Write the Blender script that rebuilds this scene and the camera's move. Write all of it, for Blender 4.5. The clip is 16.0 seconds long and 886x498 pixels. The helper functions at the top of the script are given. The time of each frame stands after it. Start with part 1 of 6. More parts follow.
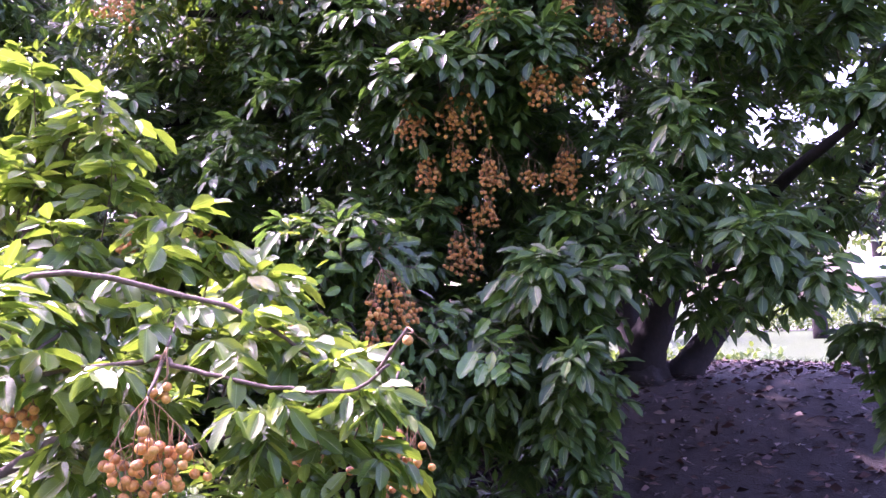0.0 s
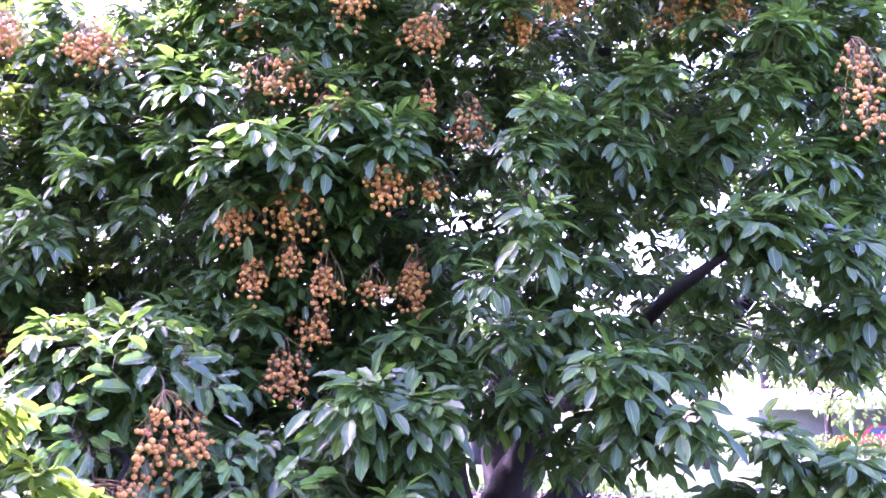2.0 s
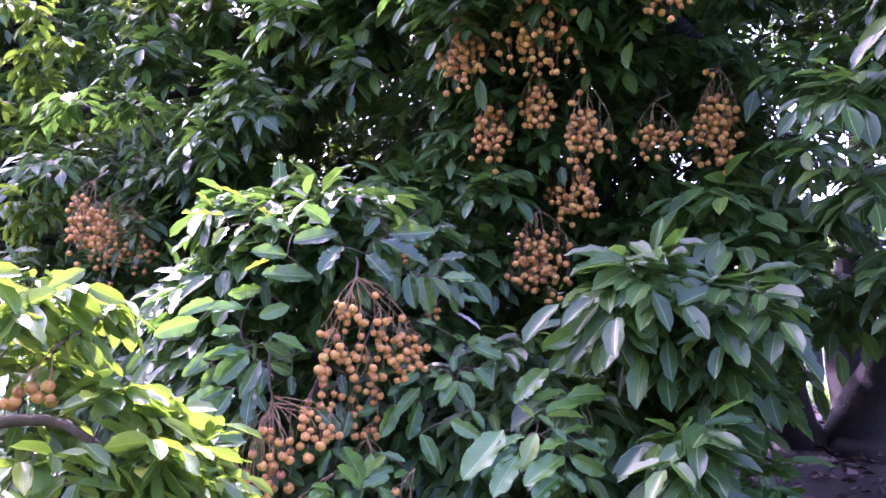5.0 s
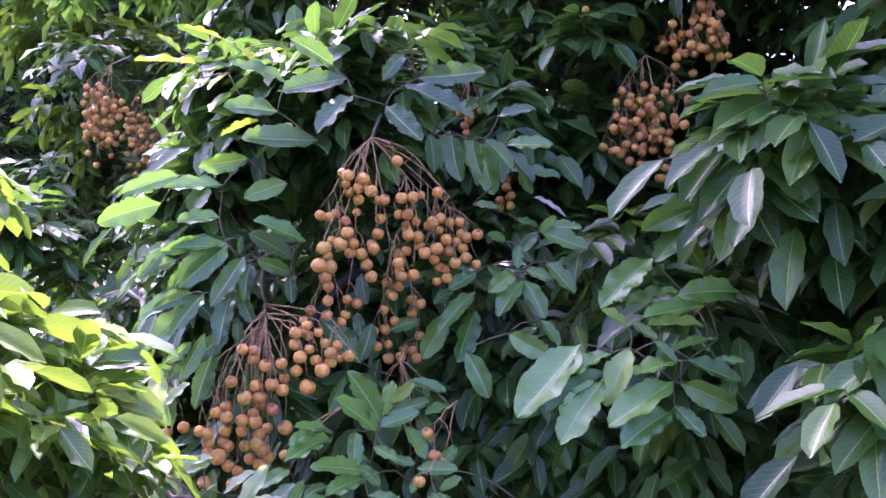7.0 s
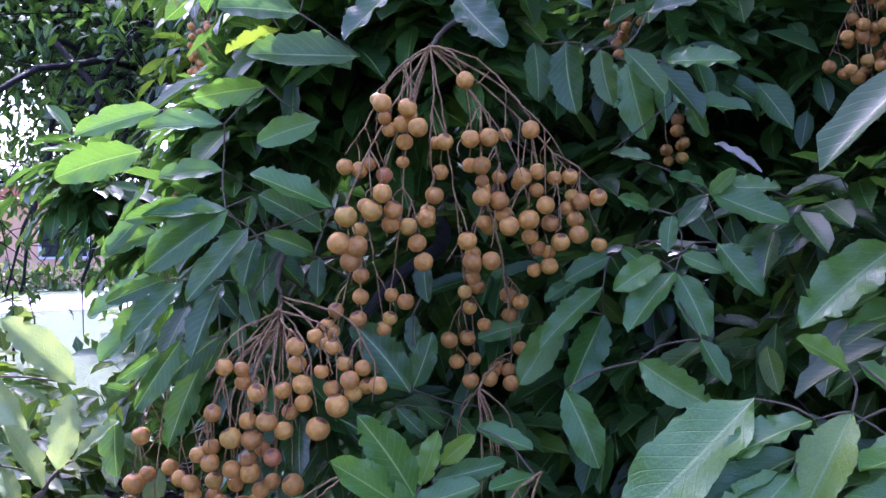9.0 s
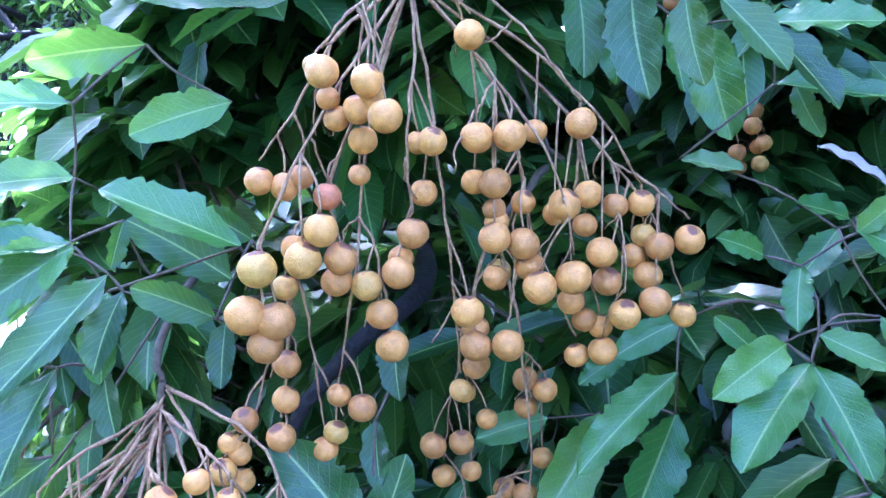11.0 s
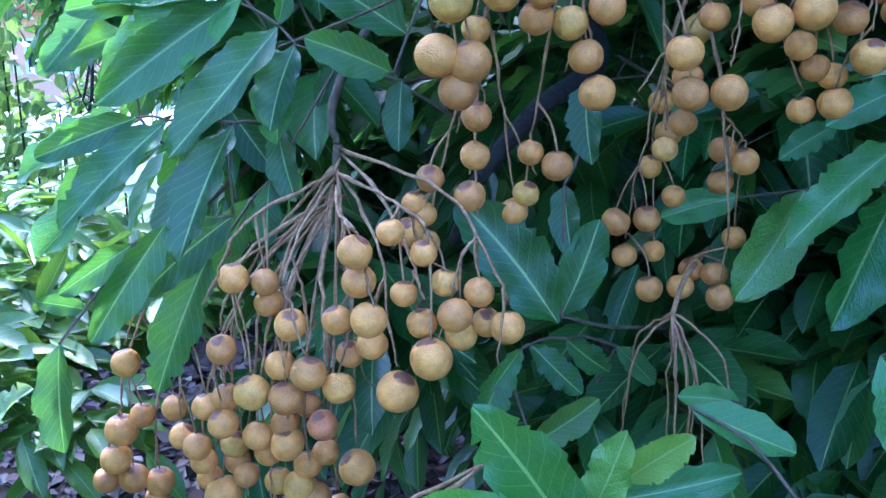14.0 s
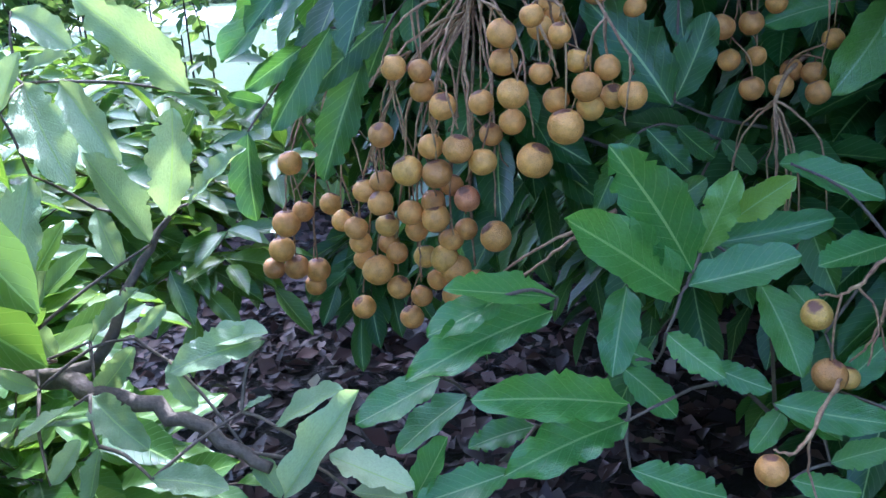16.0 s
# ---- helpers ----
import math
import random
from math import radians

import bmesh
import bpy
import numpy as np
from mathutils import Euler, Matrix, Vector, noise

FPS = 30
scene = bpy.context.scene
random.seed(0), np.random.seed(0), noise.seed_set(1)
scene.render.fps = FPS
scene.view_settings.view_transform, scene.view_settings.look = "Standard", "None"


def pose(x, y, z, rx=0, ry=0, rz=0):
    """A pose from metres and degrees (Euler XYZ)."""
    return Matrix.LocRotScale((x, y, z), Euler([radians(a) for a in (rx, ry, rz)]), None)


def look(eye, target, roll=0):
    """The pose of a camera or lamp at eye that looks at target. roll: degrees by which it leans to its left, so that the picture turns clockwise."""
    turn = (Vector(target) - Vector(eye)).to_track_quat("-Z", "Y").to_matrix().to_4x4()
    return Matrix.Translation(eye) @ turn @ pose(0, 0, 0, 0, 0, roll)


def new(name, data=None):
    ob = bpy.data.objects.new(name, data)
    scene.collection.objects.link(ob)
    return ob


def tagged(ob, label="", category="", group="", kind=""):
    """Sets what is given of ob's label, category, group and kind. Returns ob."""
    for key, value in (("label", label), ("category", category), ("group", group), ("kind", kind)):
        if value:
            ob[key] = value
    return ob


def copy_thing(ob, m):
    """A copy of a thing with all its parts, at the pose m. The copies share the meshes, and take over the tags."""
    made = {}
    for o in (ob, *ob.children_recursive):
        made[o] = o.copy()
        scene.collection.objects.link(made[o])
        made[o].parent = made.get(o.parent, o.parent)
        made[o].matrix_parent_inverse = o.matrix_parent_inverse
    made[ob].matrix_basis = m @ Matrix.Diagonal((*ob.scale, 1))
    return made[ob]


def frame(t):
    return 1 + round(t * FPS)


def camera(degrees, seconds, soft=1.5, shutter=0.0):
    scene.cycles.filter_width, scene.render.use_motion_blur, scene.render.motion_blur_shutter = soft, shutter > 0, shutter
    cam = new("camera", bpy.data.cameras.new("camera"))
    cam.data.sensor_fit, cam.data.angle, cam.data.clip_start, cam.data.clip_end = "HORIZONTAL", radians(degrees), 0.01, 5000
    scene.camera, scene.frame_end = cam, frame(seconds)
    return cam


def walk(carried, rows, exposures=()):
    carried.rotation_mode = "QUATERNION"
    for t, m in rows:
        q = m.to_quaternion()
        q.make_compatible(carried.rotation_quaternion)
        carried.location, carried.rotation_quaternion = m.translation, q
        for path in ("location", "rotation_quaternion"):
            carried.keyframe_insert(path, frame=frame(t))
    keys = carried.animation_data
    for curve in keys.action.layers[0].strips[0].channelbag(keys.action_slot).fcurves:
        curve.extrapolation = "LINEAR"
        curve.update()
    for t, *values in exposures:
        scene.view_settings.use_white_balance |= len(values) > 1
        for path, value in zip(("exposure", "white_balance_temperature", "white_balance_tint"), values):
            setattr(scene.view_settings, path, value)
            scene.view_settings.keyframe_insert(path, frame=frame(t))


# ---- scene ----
cam = camera(54.2, 16.0, soft=1.5)
PATH = [
    (0, (0.108, 0.131, 1.594), (0.066, 2.125, 1.74), -2.8),
    (0.5, (0.211, 0.25, 1.606), (0.346, 2.237, 1.798), -2.8),
    (1, (0.372, 0.381, 1.633), (0.542, 2.361, 1.862), -1.0),
    (1.5, (0.447, 0.525, 1.645), (0.629, 2.497, 1.924), 0.3),
    (2, (0.468, 0.713, 1.688), (0.643, 2.667, 2.078), 0.1),
    (2.5, (0.497, 0.847, 1.706), (0.527, 2.795, 2.161), -0.7),
    (3, (0.604, 1.024, 1.705), (0.454, 2.966, 2.161), 0.3),
    (3.5, (0.613, 1.225, 1.684), (0.432, 3.178, 2.072), -0.3),
    (4, (0.575, 1.441, 1.687), (0.388, 3.407, 2.004), -1.5),
    (4.5, (0.582, 1.624, 1.675), (0.214, 3.571, 1.948), -0.7),
    (5, (0.584, 1.823, 1.664), (0.043, 3.74, 1.847), -0.1),
    (5.2, (0.556, 1.898, 1.649), (-0.008, 3.813, 1.774), -1.0),
    (7.3, (0.545, 2.608, 1.554), (-0.349, 4.396, 1.593), -1.8),
    (7.5, (0.518, 2.657, 1.557), (-0.41, 4.428, 1.61), -2.0),
    (8, (0.499, 2.826, 1.555), (-0.566, 4.518, 1.598), -1.8),
    (8.5, (0.507, 2.999, 1.575), (-0.741, 4.561, 1.587), -0.3),
    (9, (0.428, 3.138, 1.568), (-0.85, 4.676, 1.54), -0.7),
    (9.5, (0.318, 3.292, 1.577), (-0.976, 4.816, 1.6), -0.6),
    (9.7, (0.29, 3.333, 1.582), (-1.013, 4.85, 1.621), -0.8),
    (11.8, (0.12, 3.491, 1.637), (-1.099, 5.072, 1.509), 0.6),
    (12, (0.118, 3.495, 1.625), (-1.13, 5.051, 1.485), 0.8),
    (12.5, (0.103, 3.489, 1.602), (-1.192, 4.996, 1.377), 0.8),
    (13, (0.084, 3.476, 1.587), (-1.262, 4.919, 1.264), 0.6),
    (13.5, (0.076, 3.472, 1.574), (-1.302, 4.87, 1.192), 0.4),
    (14, (0.081, 3.462, 1.563), (-1.32, 4.82, 1.123), -0.3),
    (14.5, (0.086, 3.444, 1.551), (-1.339, 4.758, 1.059), -0.9),
    (15, (0.099, 3.429, 1.54), (-1.336, 4.713, 1.002), -1.4),
    (15.5, (0.121, 3.398, 1.526), (-1.339, 4.633, 0.94), -2.2),
    (16, (0.141, 3.348, 1.509), (-1.334, 4.523, 0.843), -2.6),
]
walk(cam, [(t, look(eye, target, roll)) for t, eye, target, roll in PATH],
     exposures=[(0.0, 3.2, 5800, 82), (0.6, 4.0, 5700, 86), (1.5, 4.5, 5500, 86), (2.2, 4.2, 5400, 86), (3.5, 3.25, 5450, 86), (4.3, 4.35, 5450, 84), (5.2, 3.45, 5400, 76), (7.3, 3.3, 5400, 68), (8.0, 3.1, 5400, 62),
                (8.6, 2.6, 5300, 58), (9.1, 2.95, 5000, 50), (9.5, 3.5, 4750, 46), (9.8, 3.7, 4650, 43), (11.8, 4.4, 4400, 33), (14.0, 3.5, 4250, 22), (15.5, 3.15, 4500, 21), (16.0, 2.9, 4700, 21)])

# ---- light ----
SUN_TO = Vector((-0.50, 0.41, 0.763)).normalized()
world = bpy.data.worlds.new("sky")
scene.world = world
world.use_nodes = True
wn = world.node_tree
sky = wn.nodes.new("ShaderNodeTexSky")
sky.sky_type, sky.sun_disc = "NISHITA", False
sky.dust_density, sky.ozone_density = 4.0, 0.8
sky.sun_elevation = math.asin(SUN_TO.z)
sky.sun_rotation = math.atan2(SUN_TO.x, SUN_TO.y)
wn.links.new(sky.outputs[0], wn.nodes["Background"].inputs[0])
wn.nodes["Background"].inputs[1].default_value = 0.15
sun = new("sun", bpy.data.lights.new("sun", "SUN"))
sun.data.energy, sun.data.angle, sun.data.color = 2.2, radians(0.6), (1.0, 0.94, 0.84)
sun.matrix_world = look(SUN_TO * 30, (0, 0, 0))


# ---- materials ----
def shader(name):
    m = bpy.data.materials.new(name)
    m.use_nodes = True
    return m, m.node_tree.nodes, m.node_tree.links, m.node_tree.nodes["Principled BSDF"]


def put(nodes, kind, **values):
    n = nodes.new("ShaderNode" + kind)
    for key, v in values.items():
        n.inputs[key.replace("_", " ")].default_value = v
    return n


def ramp(nodes, links, factor, stops):
    r = nodes.new("ShaderNodeValToRGB")
    while len(r.color_ramp.elements) < len(stops):
        r.color_ramp.elements.new(0.5)
    for e, (at, col) in zip(r.color_ramp.elements, stops):
        e.position, e.color = at, (*col, 1)
    links.new(factor, r.inputs[0])
    return r.outputs[0]


def math_node(nodes, links, op, a, b=0.0):
    n = nodes.new("ShaderNodeMath")
    n.operation = op
    for i, v in enumerate((a, b)):
        if isinstance(v, (int, float)):
            n.inputs[i].default_value = v
        else:
            links.new(v, n.inputs[i])
    return n.outputs[0]


def surface(name, stops, scale, rough=0.8, bump=0.3, detail=8, fine=6.0, metal=0.0):
    """Two scales of noise on world-sized coordinates."""
    m, n, l, p = shader(name)
    co = n.new("ShaderNodeTexCoord").outputs["Object"]
    a = put(n, "TexNoise", Scale=scale, Detail=detail, Roughness=0.65)
    b = put(n, "TexNoise", Scale=scale * fine, Detail=4.0)
    l.new(co, a.inputs["Vector"]), l.new(co, b.inputs["Vector"])
    mix = math_node(n, l, "ADD", math_node(n, l, "MULTIPLY", a.outputs[0], 0.65), math_node(n, l, "MULTIPLY", b.outputs[0], 0.35))
    l.new(ramp(n, l, mix, stops), p.inputs["Base Color"])
    bp = put(n, "Bump", Strength=bump, Distance=0.3 / scale)
    l.new(mix, bp.inputs["Height"])
    l.new(bp.outputs[0], p.inputs["Normal"])
    p.inputs["Roughness"].default_value, p.inputs["Metallic"].default_value = rough, metal
    return m


def leaf_material(name, dark, mid, light, through_col, joined, gloss=0.28, share=0.33, rib=(0.30, 0.43, 0.11), coat=0.04):
    """A leaf blade: pale midrib and side veins on the UVs, a tone of its own for each leaf, light passing through."""
    m, n, l, p = shader(name)
    if joined:
        rnd = n.new("ShaderNodeNewGeometry").outputs["Random Per Island"]
    else:
        rnd = n.new("ShaderNodeObjectInfo").outputs["Random"]
    uv = n.new("ShaderNodeUVMap").outputs[0]
    sep = n.new("ShaderNodeSeparateXYZ")
    l.new(uv, sep.inputs[0])
    u = math_node(n, l, "ABSOLUTE", math_node(n, l, "SUBTRACT", sep.outputs[0], 0.5))
    tone = ramp(n, l, rnd, [(0.0, dark), (0.55, mid), (0.93, light), (1.0, tuple(min(1, c * k) for c, k in zip(light, (1.7, 1.25, 0.7))))])
    blot = put(n, "TexNoise", Scale=38.0, Detail=3.0)
    l.new(n.new("ShaderNodeTexCoord").outputs["Object"], blot.inputs["Vector"])
    vary = n.new("ShaderNodeMixRGB")
    vary.blend_type = "MULTIPLY"
    vary.inputs[0].default_value = 0.5
    l.new(tone, vary.inputs[1])
    l.new(ramp(n, l, blot.outputs[0], [(0.3, (0.6, 0.62, 0.55)), (0.7, (1.25, 1.2, 1.1))]), vary.inputs[2])
    # veins
    slant = math_node(n, l, "SUBTRACT", math_node(n, l, "MULTIPLY", sep.outputs[1], 10.0), math_node(n, l, "MULTIPLY", u, 5.2))
    frac = math_node(n, l, "ABSOLUTE", math_node(n, l, "SUBTRACT", math_node(n, l, "FRACT", slant), 0.5))
    thin = n.new("ShaderNodeMapRange")
    thin.interpolation_type = "SMOOTHSTEP"
    for key, val in (("From Min", 0.015), ("From Max", 0.075), ("To Min", 1.0), ("To Max", 0.0)):
        thin.inputs[key].default_value = val
    l.new(frac, thin.inputs["Value"])
    side = math_node(n, l, "MULTIPLY", thin.outputs[0], 0.24)
    mid_rib = math_node(n, l, "MULTIPLY", math_node(n, l, "LESS_THAN", u, 0.021), 0.85)
    veins = math_node(n, l, "MAXIMUM", side, mid_rib)
    col = n.new("ShaderNodeMixRGB")
    l.new(veins, col.inputs[0])
    l.new(vary.outputs[0], col.inputs[1])
    col.inputs[2].default_value = (*rib, 1)
    l.new(col.outputs[0], p.inputs["Base Color"])
    p.inputs["Roughness"].default_value = gloss
    p.inputs["Specular IOR Level"].default_value = 0.5 if joined else 0.6
    p.inputs["Coat Weight"].default_value = coat
    p.inputs["Coat Roughness"].default_value = 0.17
    relief = math_node(n, l, "ADD", math_node(n, l, "MULTIPLY", thin.outputs[0], -0.5), math_node(n, l, "MULTIPLY", blot.outputs[0], 1.0))
    bp = put(n, "Bump", Strength=0.45, Distance=0.003)
    l.new(relief, bp.inputs["Height"])
    l.new(bp.outputs[0], p.inputs["Normal"])
    tr = n.new("ShaderNodeBsdfTranslucent")
    tint = n.new("ShaderNodeMixRGB")
    tint.inputs[0].default_value = 0.35
    tint.inputs[1].default_value = (*through_col, 1)
    l.new(col.outputs[0], tint.inputs[2])
    l.new(tint.outputs[0], tr.inputs[0])
    mx = n.new("ShaderNodeMixShader")
    mx.inputs[0].default_value = share
    l.new(p.outputs[0], mx.inputs[1]), l.new(tr.outputs[0], mx.inputs[2])
    l.new(mx.outputs[0], n["Material Output"].inputs[0])
    return m


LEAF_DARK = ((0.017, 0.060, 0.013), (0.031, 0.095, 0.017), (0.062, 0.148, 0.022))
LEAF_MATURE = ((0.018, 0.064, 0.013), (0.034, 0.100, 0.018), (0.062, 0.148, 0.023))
LEAF_FRESH_LIT = ((0.046, 0.148, 0.026), (0.080, 0.210, 0.036), (0.125, 0.265, 0.045))
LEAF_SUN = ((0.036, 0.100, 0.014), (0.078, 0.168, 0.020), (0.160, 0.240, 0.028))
M_LEAF = leaf_material("leaf", *LEAF_MATURE, (0.16, 0.34, 0.03), False, coat=0.28)
M_LEAVES = leaf_material("leaves", *LEAF_DARK, (0.16, 0.34, 0.03), True, gloss=0.40)
# Lighter copy: partly younger green, partly sky light painted into the colour.
M_LEAF_FRESH_LIT = leaf_material("leaf fresh and skylit", *LEAF_FRESH_LIT, (0.20, 0.40, 0.03), False, gloss=0.26, coat=0.32)
# Lit copy of the old tree's leaf, with the sun painted into its colour.
M_LEAF_SUN = leaf_material("leaf sunlit tone", *LEAF_SUN, (0.34, 0.47, 0.02), False, share=0.42)
# Pale underside tone, lightened further to paint in strong sun.
M_LEAF_PALE_SUN = leaf_material("pale leaf, painted sun", (0.15, 0.24, 0.09), (0.27, 0.37, 0.17), (0.36, 0.46, 0.24), (0.42, 0.52, 0.10), False, share=0.38)
# The young tree's yellower leaf; also the painted sunlit tone on the old crown.
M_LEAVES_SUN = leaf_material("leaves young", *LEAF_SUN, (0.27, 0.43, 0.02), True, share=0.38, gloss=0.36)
M_LEAVES_FAR = leaf_material("leaves far", (0.03, 0.08, 0.02), (0.06, 0.13, 0.03), (0.13, 0.21, 0.04), (0.25, 0.36, 0.05), True, gloss=0.5)
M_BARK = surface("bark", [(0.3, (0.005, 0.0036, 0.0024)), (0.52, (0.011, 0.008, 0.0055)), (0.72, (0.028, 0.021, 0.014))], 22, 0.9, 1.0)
M_TWIG = surface("twig", [(0.3, (0.045, 0.032, 0.018)), (0.55, (0.115, 0.082, 0.048)), (0.8, (0.22, 0.17, 0.11))], 60, 0.8, 0.5)
M_STALK = surface("fruit stalk", [(0.32, (0.11, 0.048, 0.020)), (0.48, (0.25, 0.135, 0.058)), (0.6, (0.40, 0.245, 0.105)), (0.75, (0.50, 0.35, 0.18))], 55, 0.8, 0.5)
M_DRY = surface("dry leaf", [(0.3, (0.30, 0.26, 0.20)), (0.7, (0.55, 0.50, 0.42))], 40, 0.7, 0.3)
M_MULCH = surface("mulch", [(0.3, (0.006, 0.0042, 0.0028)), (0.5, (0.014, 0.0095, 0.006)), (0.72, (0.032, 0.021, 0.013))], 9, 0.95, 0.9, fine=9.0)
M_GRASS = surface("lawn", [(0.3, (0.015, 0.038, 0.004)), (0.5, (0.027, 0.060, 0.006)), (0.75, (0.045, 0.078, 0.011))], 1.4, 0.9, 0.6, fine=30.0)
M_BLADE = surface("grass blade", [(0.3, (0.03, 0.07, 0.01)), (0.7, (0.08, 0.15, 0.025))], 5, 0.6, 0.1)
M_ROAD = surface("pale road", [(0.3, (0.24, 0.23, 0.21)), (0.7, (0.32, 0.31, 0.29))], 3, 0.9, 0.2)
M_PEACH = surface("peach render", [(0.3, (0.70, 0.37, 0.20)), (0.7, (0.78, 0.45, 0.27))], 2, 0.9, 0.2)
M_TERRA = surface("terracotta fascia", [(0.3, (0.38, 0.12, 0.06)), (0.7, (0.48, 0.17, 0.09))], 4, 0.8, 0.2)
M_WHITE = surface("white paint", [(0.3, (0.70, 0.71, 0.72)), (0.7, (0.80, 0.81, 0.82))], 3, 0.6, 0.1)
M_GREY = surface("grey panel", [(0.3, (0.16, 0.18, 0.20)), (0.7, (0.24, 0.26, 0.28))], 3, 0.6, 0.1)
M_RED = surface("red paint", [(0.3, (0.38, 0.02, 0.02)), (0.7, (0.46, 0.03, 0.03))], 3, 0.25, 0.02)
M_TYRE = surface("tyre", [(0.3, (0.015, 0.015, 0.016)), (0.7, (0.03, 0.03, 0.03))], 30, 0.9, 0.2)
M_GREEN = surface("green bin", [(0.3, (0.01, 0.07, 0.05)), (0.7, (0.02, 0.10, 0.07))], 5, 0.5, 0.1)
M_GLASS, _n, _l, _p = shader("window glass")
_p.inputs["Base Color"].default_value = (0.02, 0.025, 0.03, 1)
_p.inputs["Roughness"].default_value = 0.08


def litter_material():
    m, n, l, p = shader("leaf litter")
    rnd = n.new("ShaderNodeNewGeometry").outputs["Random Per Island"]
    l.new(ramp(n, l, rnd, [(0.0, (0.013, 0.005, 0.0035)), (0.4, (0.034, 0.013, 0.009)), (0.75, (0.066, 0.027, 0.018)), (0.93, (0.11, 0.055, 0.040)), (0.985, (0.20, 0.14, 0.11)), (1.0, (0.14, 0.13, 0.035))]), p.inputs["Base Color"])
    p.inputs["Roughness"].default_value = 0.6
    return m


def fruit_material():
    """Thin tan-brown rind: mottled, pricked with fine darker dots, a touch greener or redder from fruit to fruit."""
    m, n, l, p = shader("fruit rind")
    co = n.new("ShaderNodeTexCoord").outputs["Object"]
    rnd = n.new("ShaderNodeObjectInfo").outputs["Random"]
    tone = ramp(n, l, rnd, [(0.0, (0.42, 0.185, 0.042)), (0.45, (0.58, 0.270, 0.058)), (0.8, (0.66, 0.315, 0.066)), (0.985, (0.54, 0.31, 0.056)), (1.0, (0.54, 0.19, 0.075))])
    shift = n.new("ShaderNodeVectorMath")
    shift.operation = "ADD"
    l.new(co, shift.inputs[0])
    l.new(rnd, shift.inputs[1])
    big = put(n, "TexNoise", Scale=1.6, Detail=4.0)
    l.new(shift.outputs[0], big.inputs["Vector"])
    dots = put(n, "TexVoronoi", Scale=11.0)
    l.new(shift.outputs[0], dots.inputs["Vector"])
    a = n.new("ShaderNodeMixRGB")
    a.blend_type = "MULTIPLY"
    a.inputs[0].default_value = 0.75
    l.new(tone, a.inputs[1])
    l.new(ramp(n, l, big.outputs[0], [(0.3, (0.62, 0.56, 0.42)), (0.5, (0.95, 0.92, 0.88)), (0.72, (1.2, 1.18, 1.1))]), a.inputs[2])
    b = n.new("ShaderNodeMixRGB")
    b.blend_type = "MULTIPLY"
    b.inputs[0].default_value = 0.85
    l.new(a.outputs[0], b.inputs[1])
    l.new(ramp(n, l, dots.outputs["Distance"], [(0.0, (0.50, 0.38, 0.28)), (0.14, (0.62, 0.52, 0.42)), (0.24, (0.98, 0.97, 0.95)), (0.6, (1.08, 1.08, 1.05))]), b.inputs[2])
    # a dark, reddish ring where the stalk joins, at the top of the fruit
    sep = n.new("ShaderNodeSeparateXYZ")
    l.new(co, sep.inputs[0])
    wob = math_node(n, l, "ADD", sep.outputs[2], math_node(n, l, "MULTIPLY", big.outputs[0], 0.24))
    cap = ramp(n, l, wob, [(0.95, (0, 0, 0)), (1.10, (1, 1, 1))])
    c = n.new("ShaderNodeMixRGB")
    l.new(cap, c.inputs[0])
    l.new(b.outputs[0], c.inputs[1])
    c.inputs[2].default_value = (0.17, 0.065, 0.028, 1)
    l.new(c.outputs[0], p.inputs["Base Color"])
    bp = put(n, "Bump", Strength=0.25, Distance=0.06)
    l.new(dots.outputs["Distance"], bp.inputs["Height"])
    l.new(bp.outputs[0], p.inputs["Normal"])
    p.inputs["Roughness"].default_value = 0.52
    p.inputs["Subsurface Weight"].default_value = 0.08
    p.inputs["Subsurface Radius"].default_value = (0.004, 0.002, 0.001)
    return m


M_LITTER = litter_material()
M_FRUIT = fruit_material()


# ---- building helpers ----
def part(name, data, material, parent=None, label="", kind=""):
    """Links a bmesh or a mesh as one object, under a thing or a part if one is given."""
    if isinstance(data, bmesh.types.BMesh):
        me = bpy.data.meshes.new(name)
        data.to_mesh(me)
        data.free()
    else:
        me = data
    if material and not me.materials:
        me.materials.append(material)
    ob = new(name, me)
    if parent:
        ob.parent = parent
    return tagged(ob, label, kind=kind)


def smooth(me):
    me.polygons.foreach_set("use_smooth", np.ones(len(me.polygons), dtype=bool))
    return me


def tube_into(bm, pts, radii, sides=6):
    """A tapering round stem along pts."""
    pts = [Vector(p) for p in pts]
    rings, side = [], None
    for i, p in enumerate(pts):
        d = (pts[min(i + 1, len(pts) - 1)] - pts[max(i - 1, 0)]).normalized()
        if side is None:
            side = d.orthogonal().normalized()
        side = (side - d * side.dot(d)).normalized()
        other = d.cross(side)
        rings.append([bm.verts.new(p + (side * math.cos(a) + other * math.sin(a)) * radii[i]) for a in (2 * math.pi * k / sides for k in range(sides))])
    for a, b in zip(rings, rings[1:]):
        for k in range(sides):
            f = bm.faces.new((a[k], a[(k + 1) % sides], b[(k + 1) % sides], b[k]))
            f.smooth = True
    bm.faces.new(list(reversed(rings[0])))
    bm.faces.new(rings[-1])


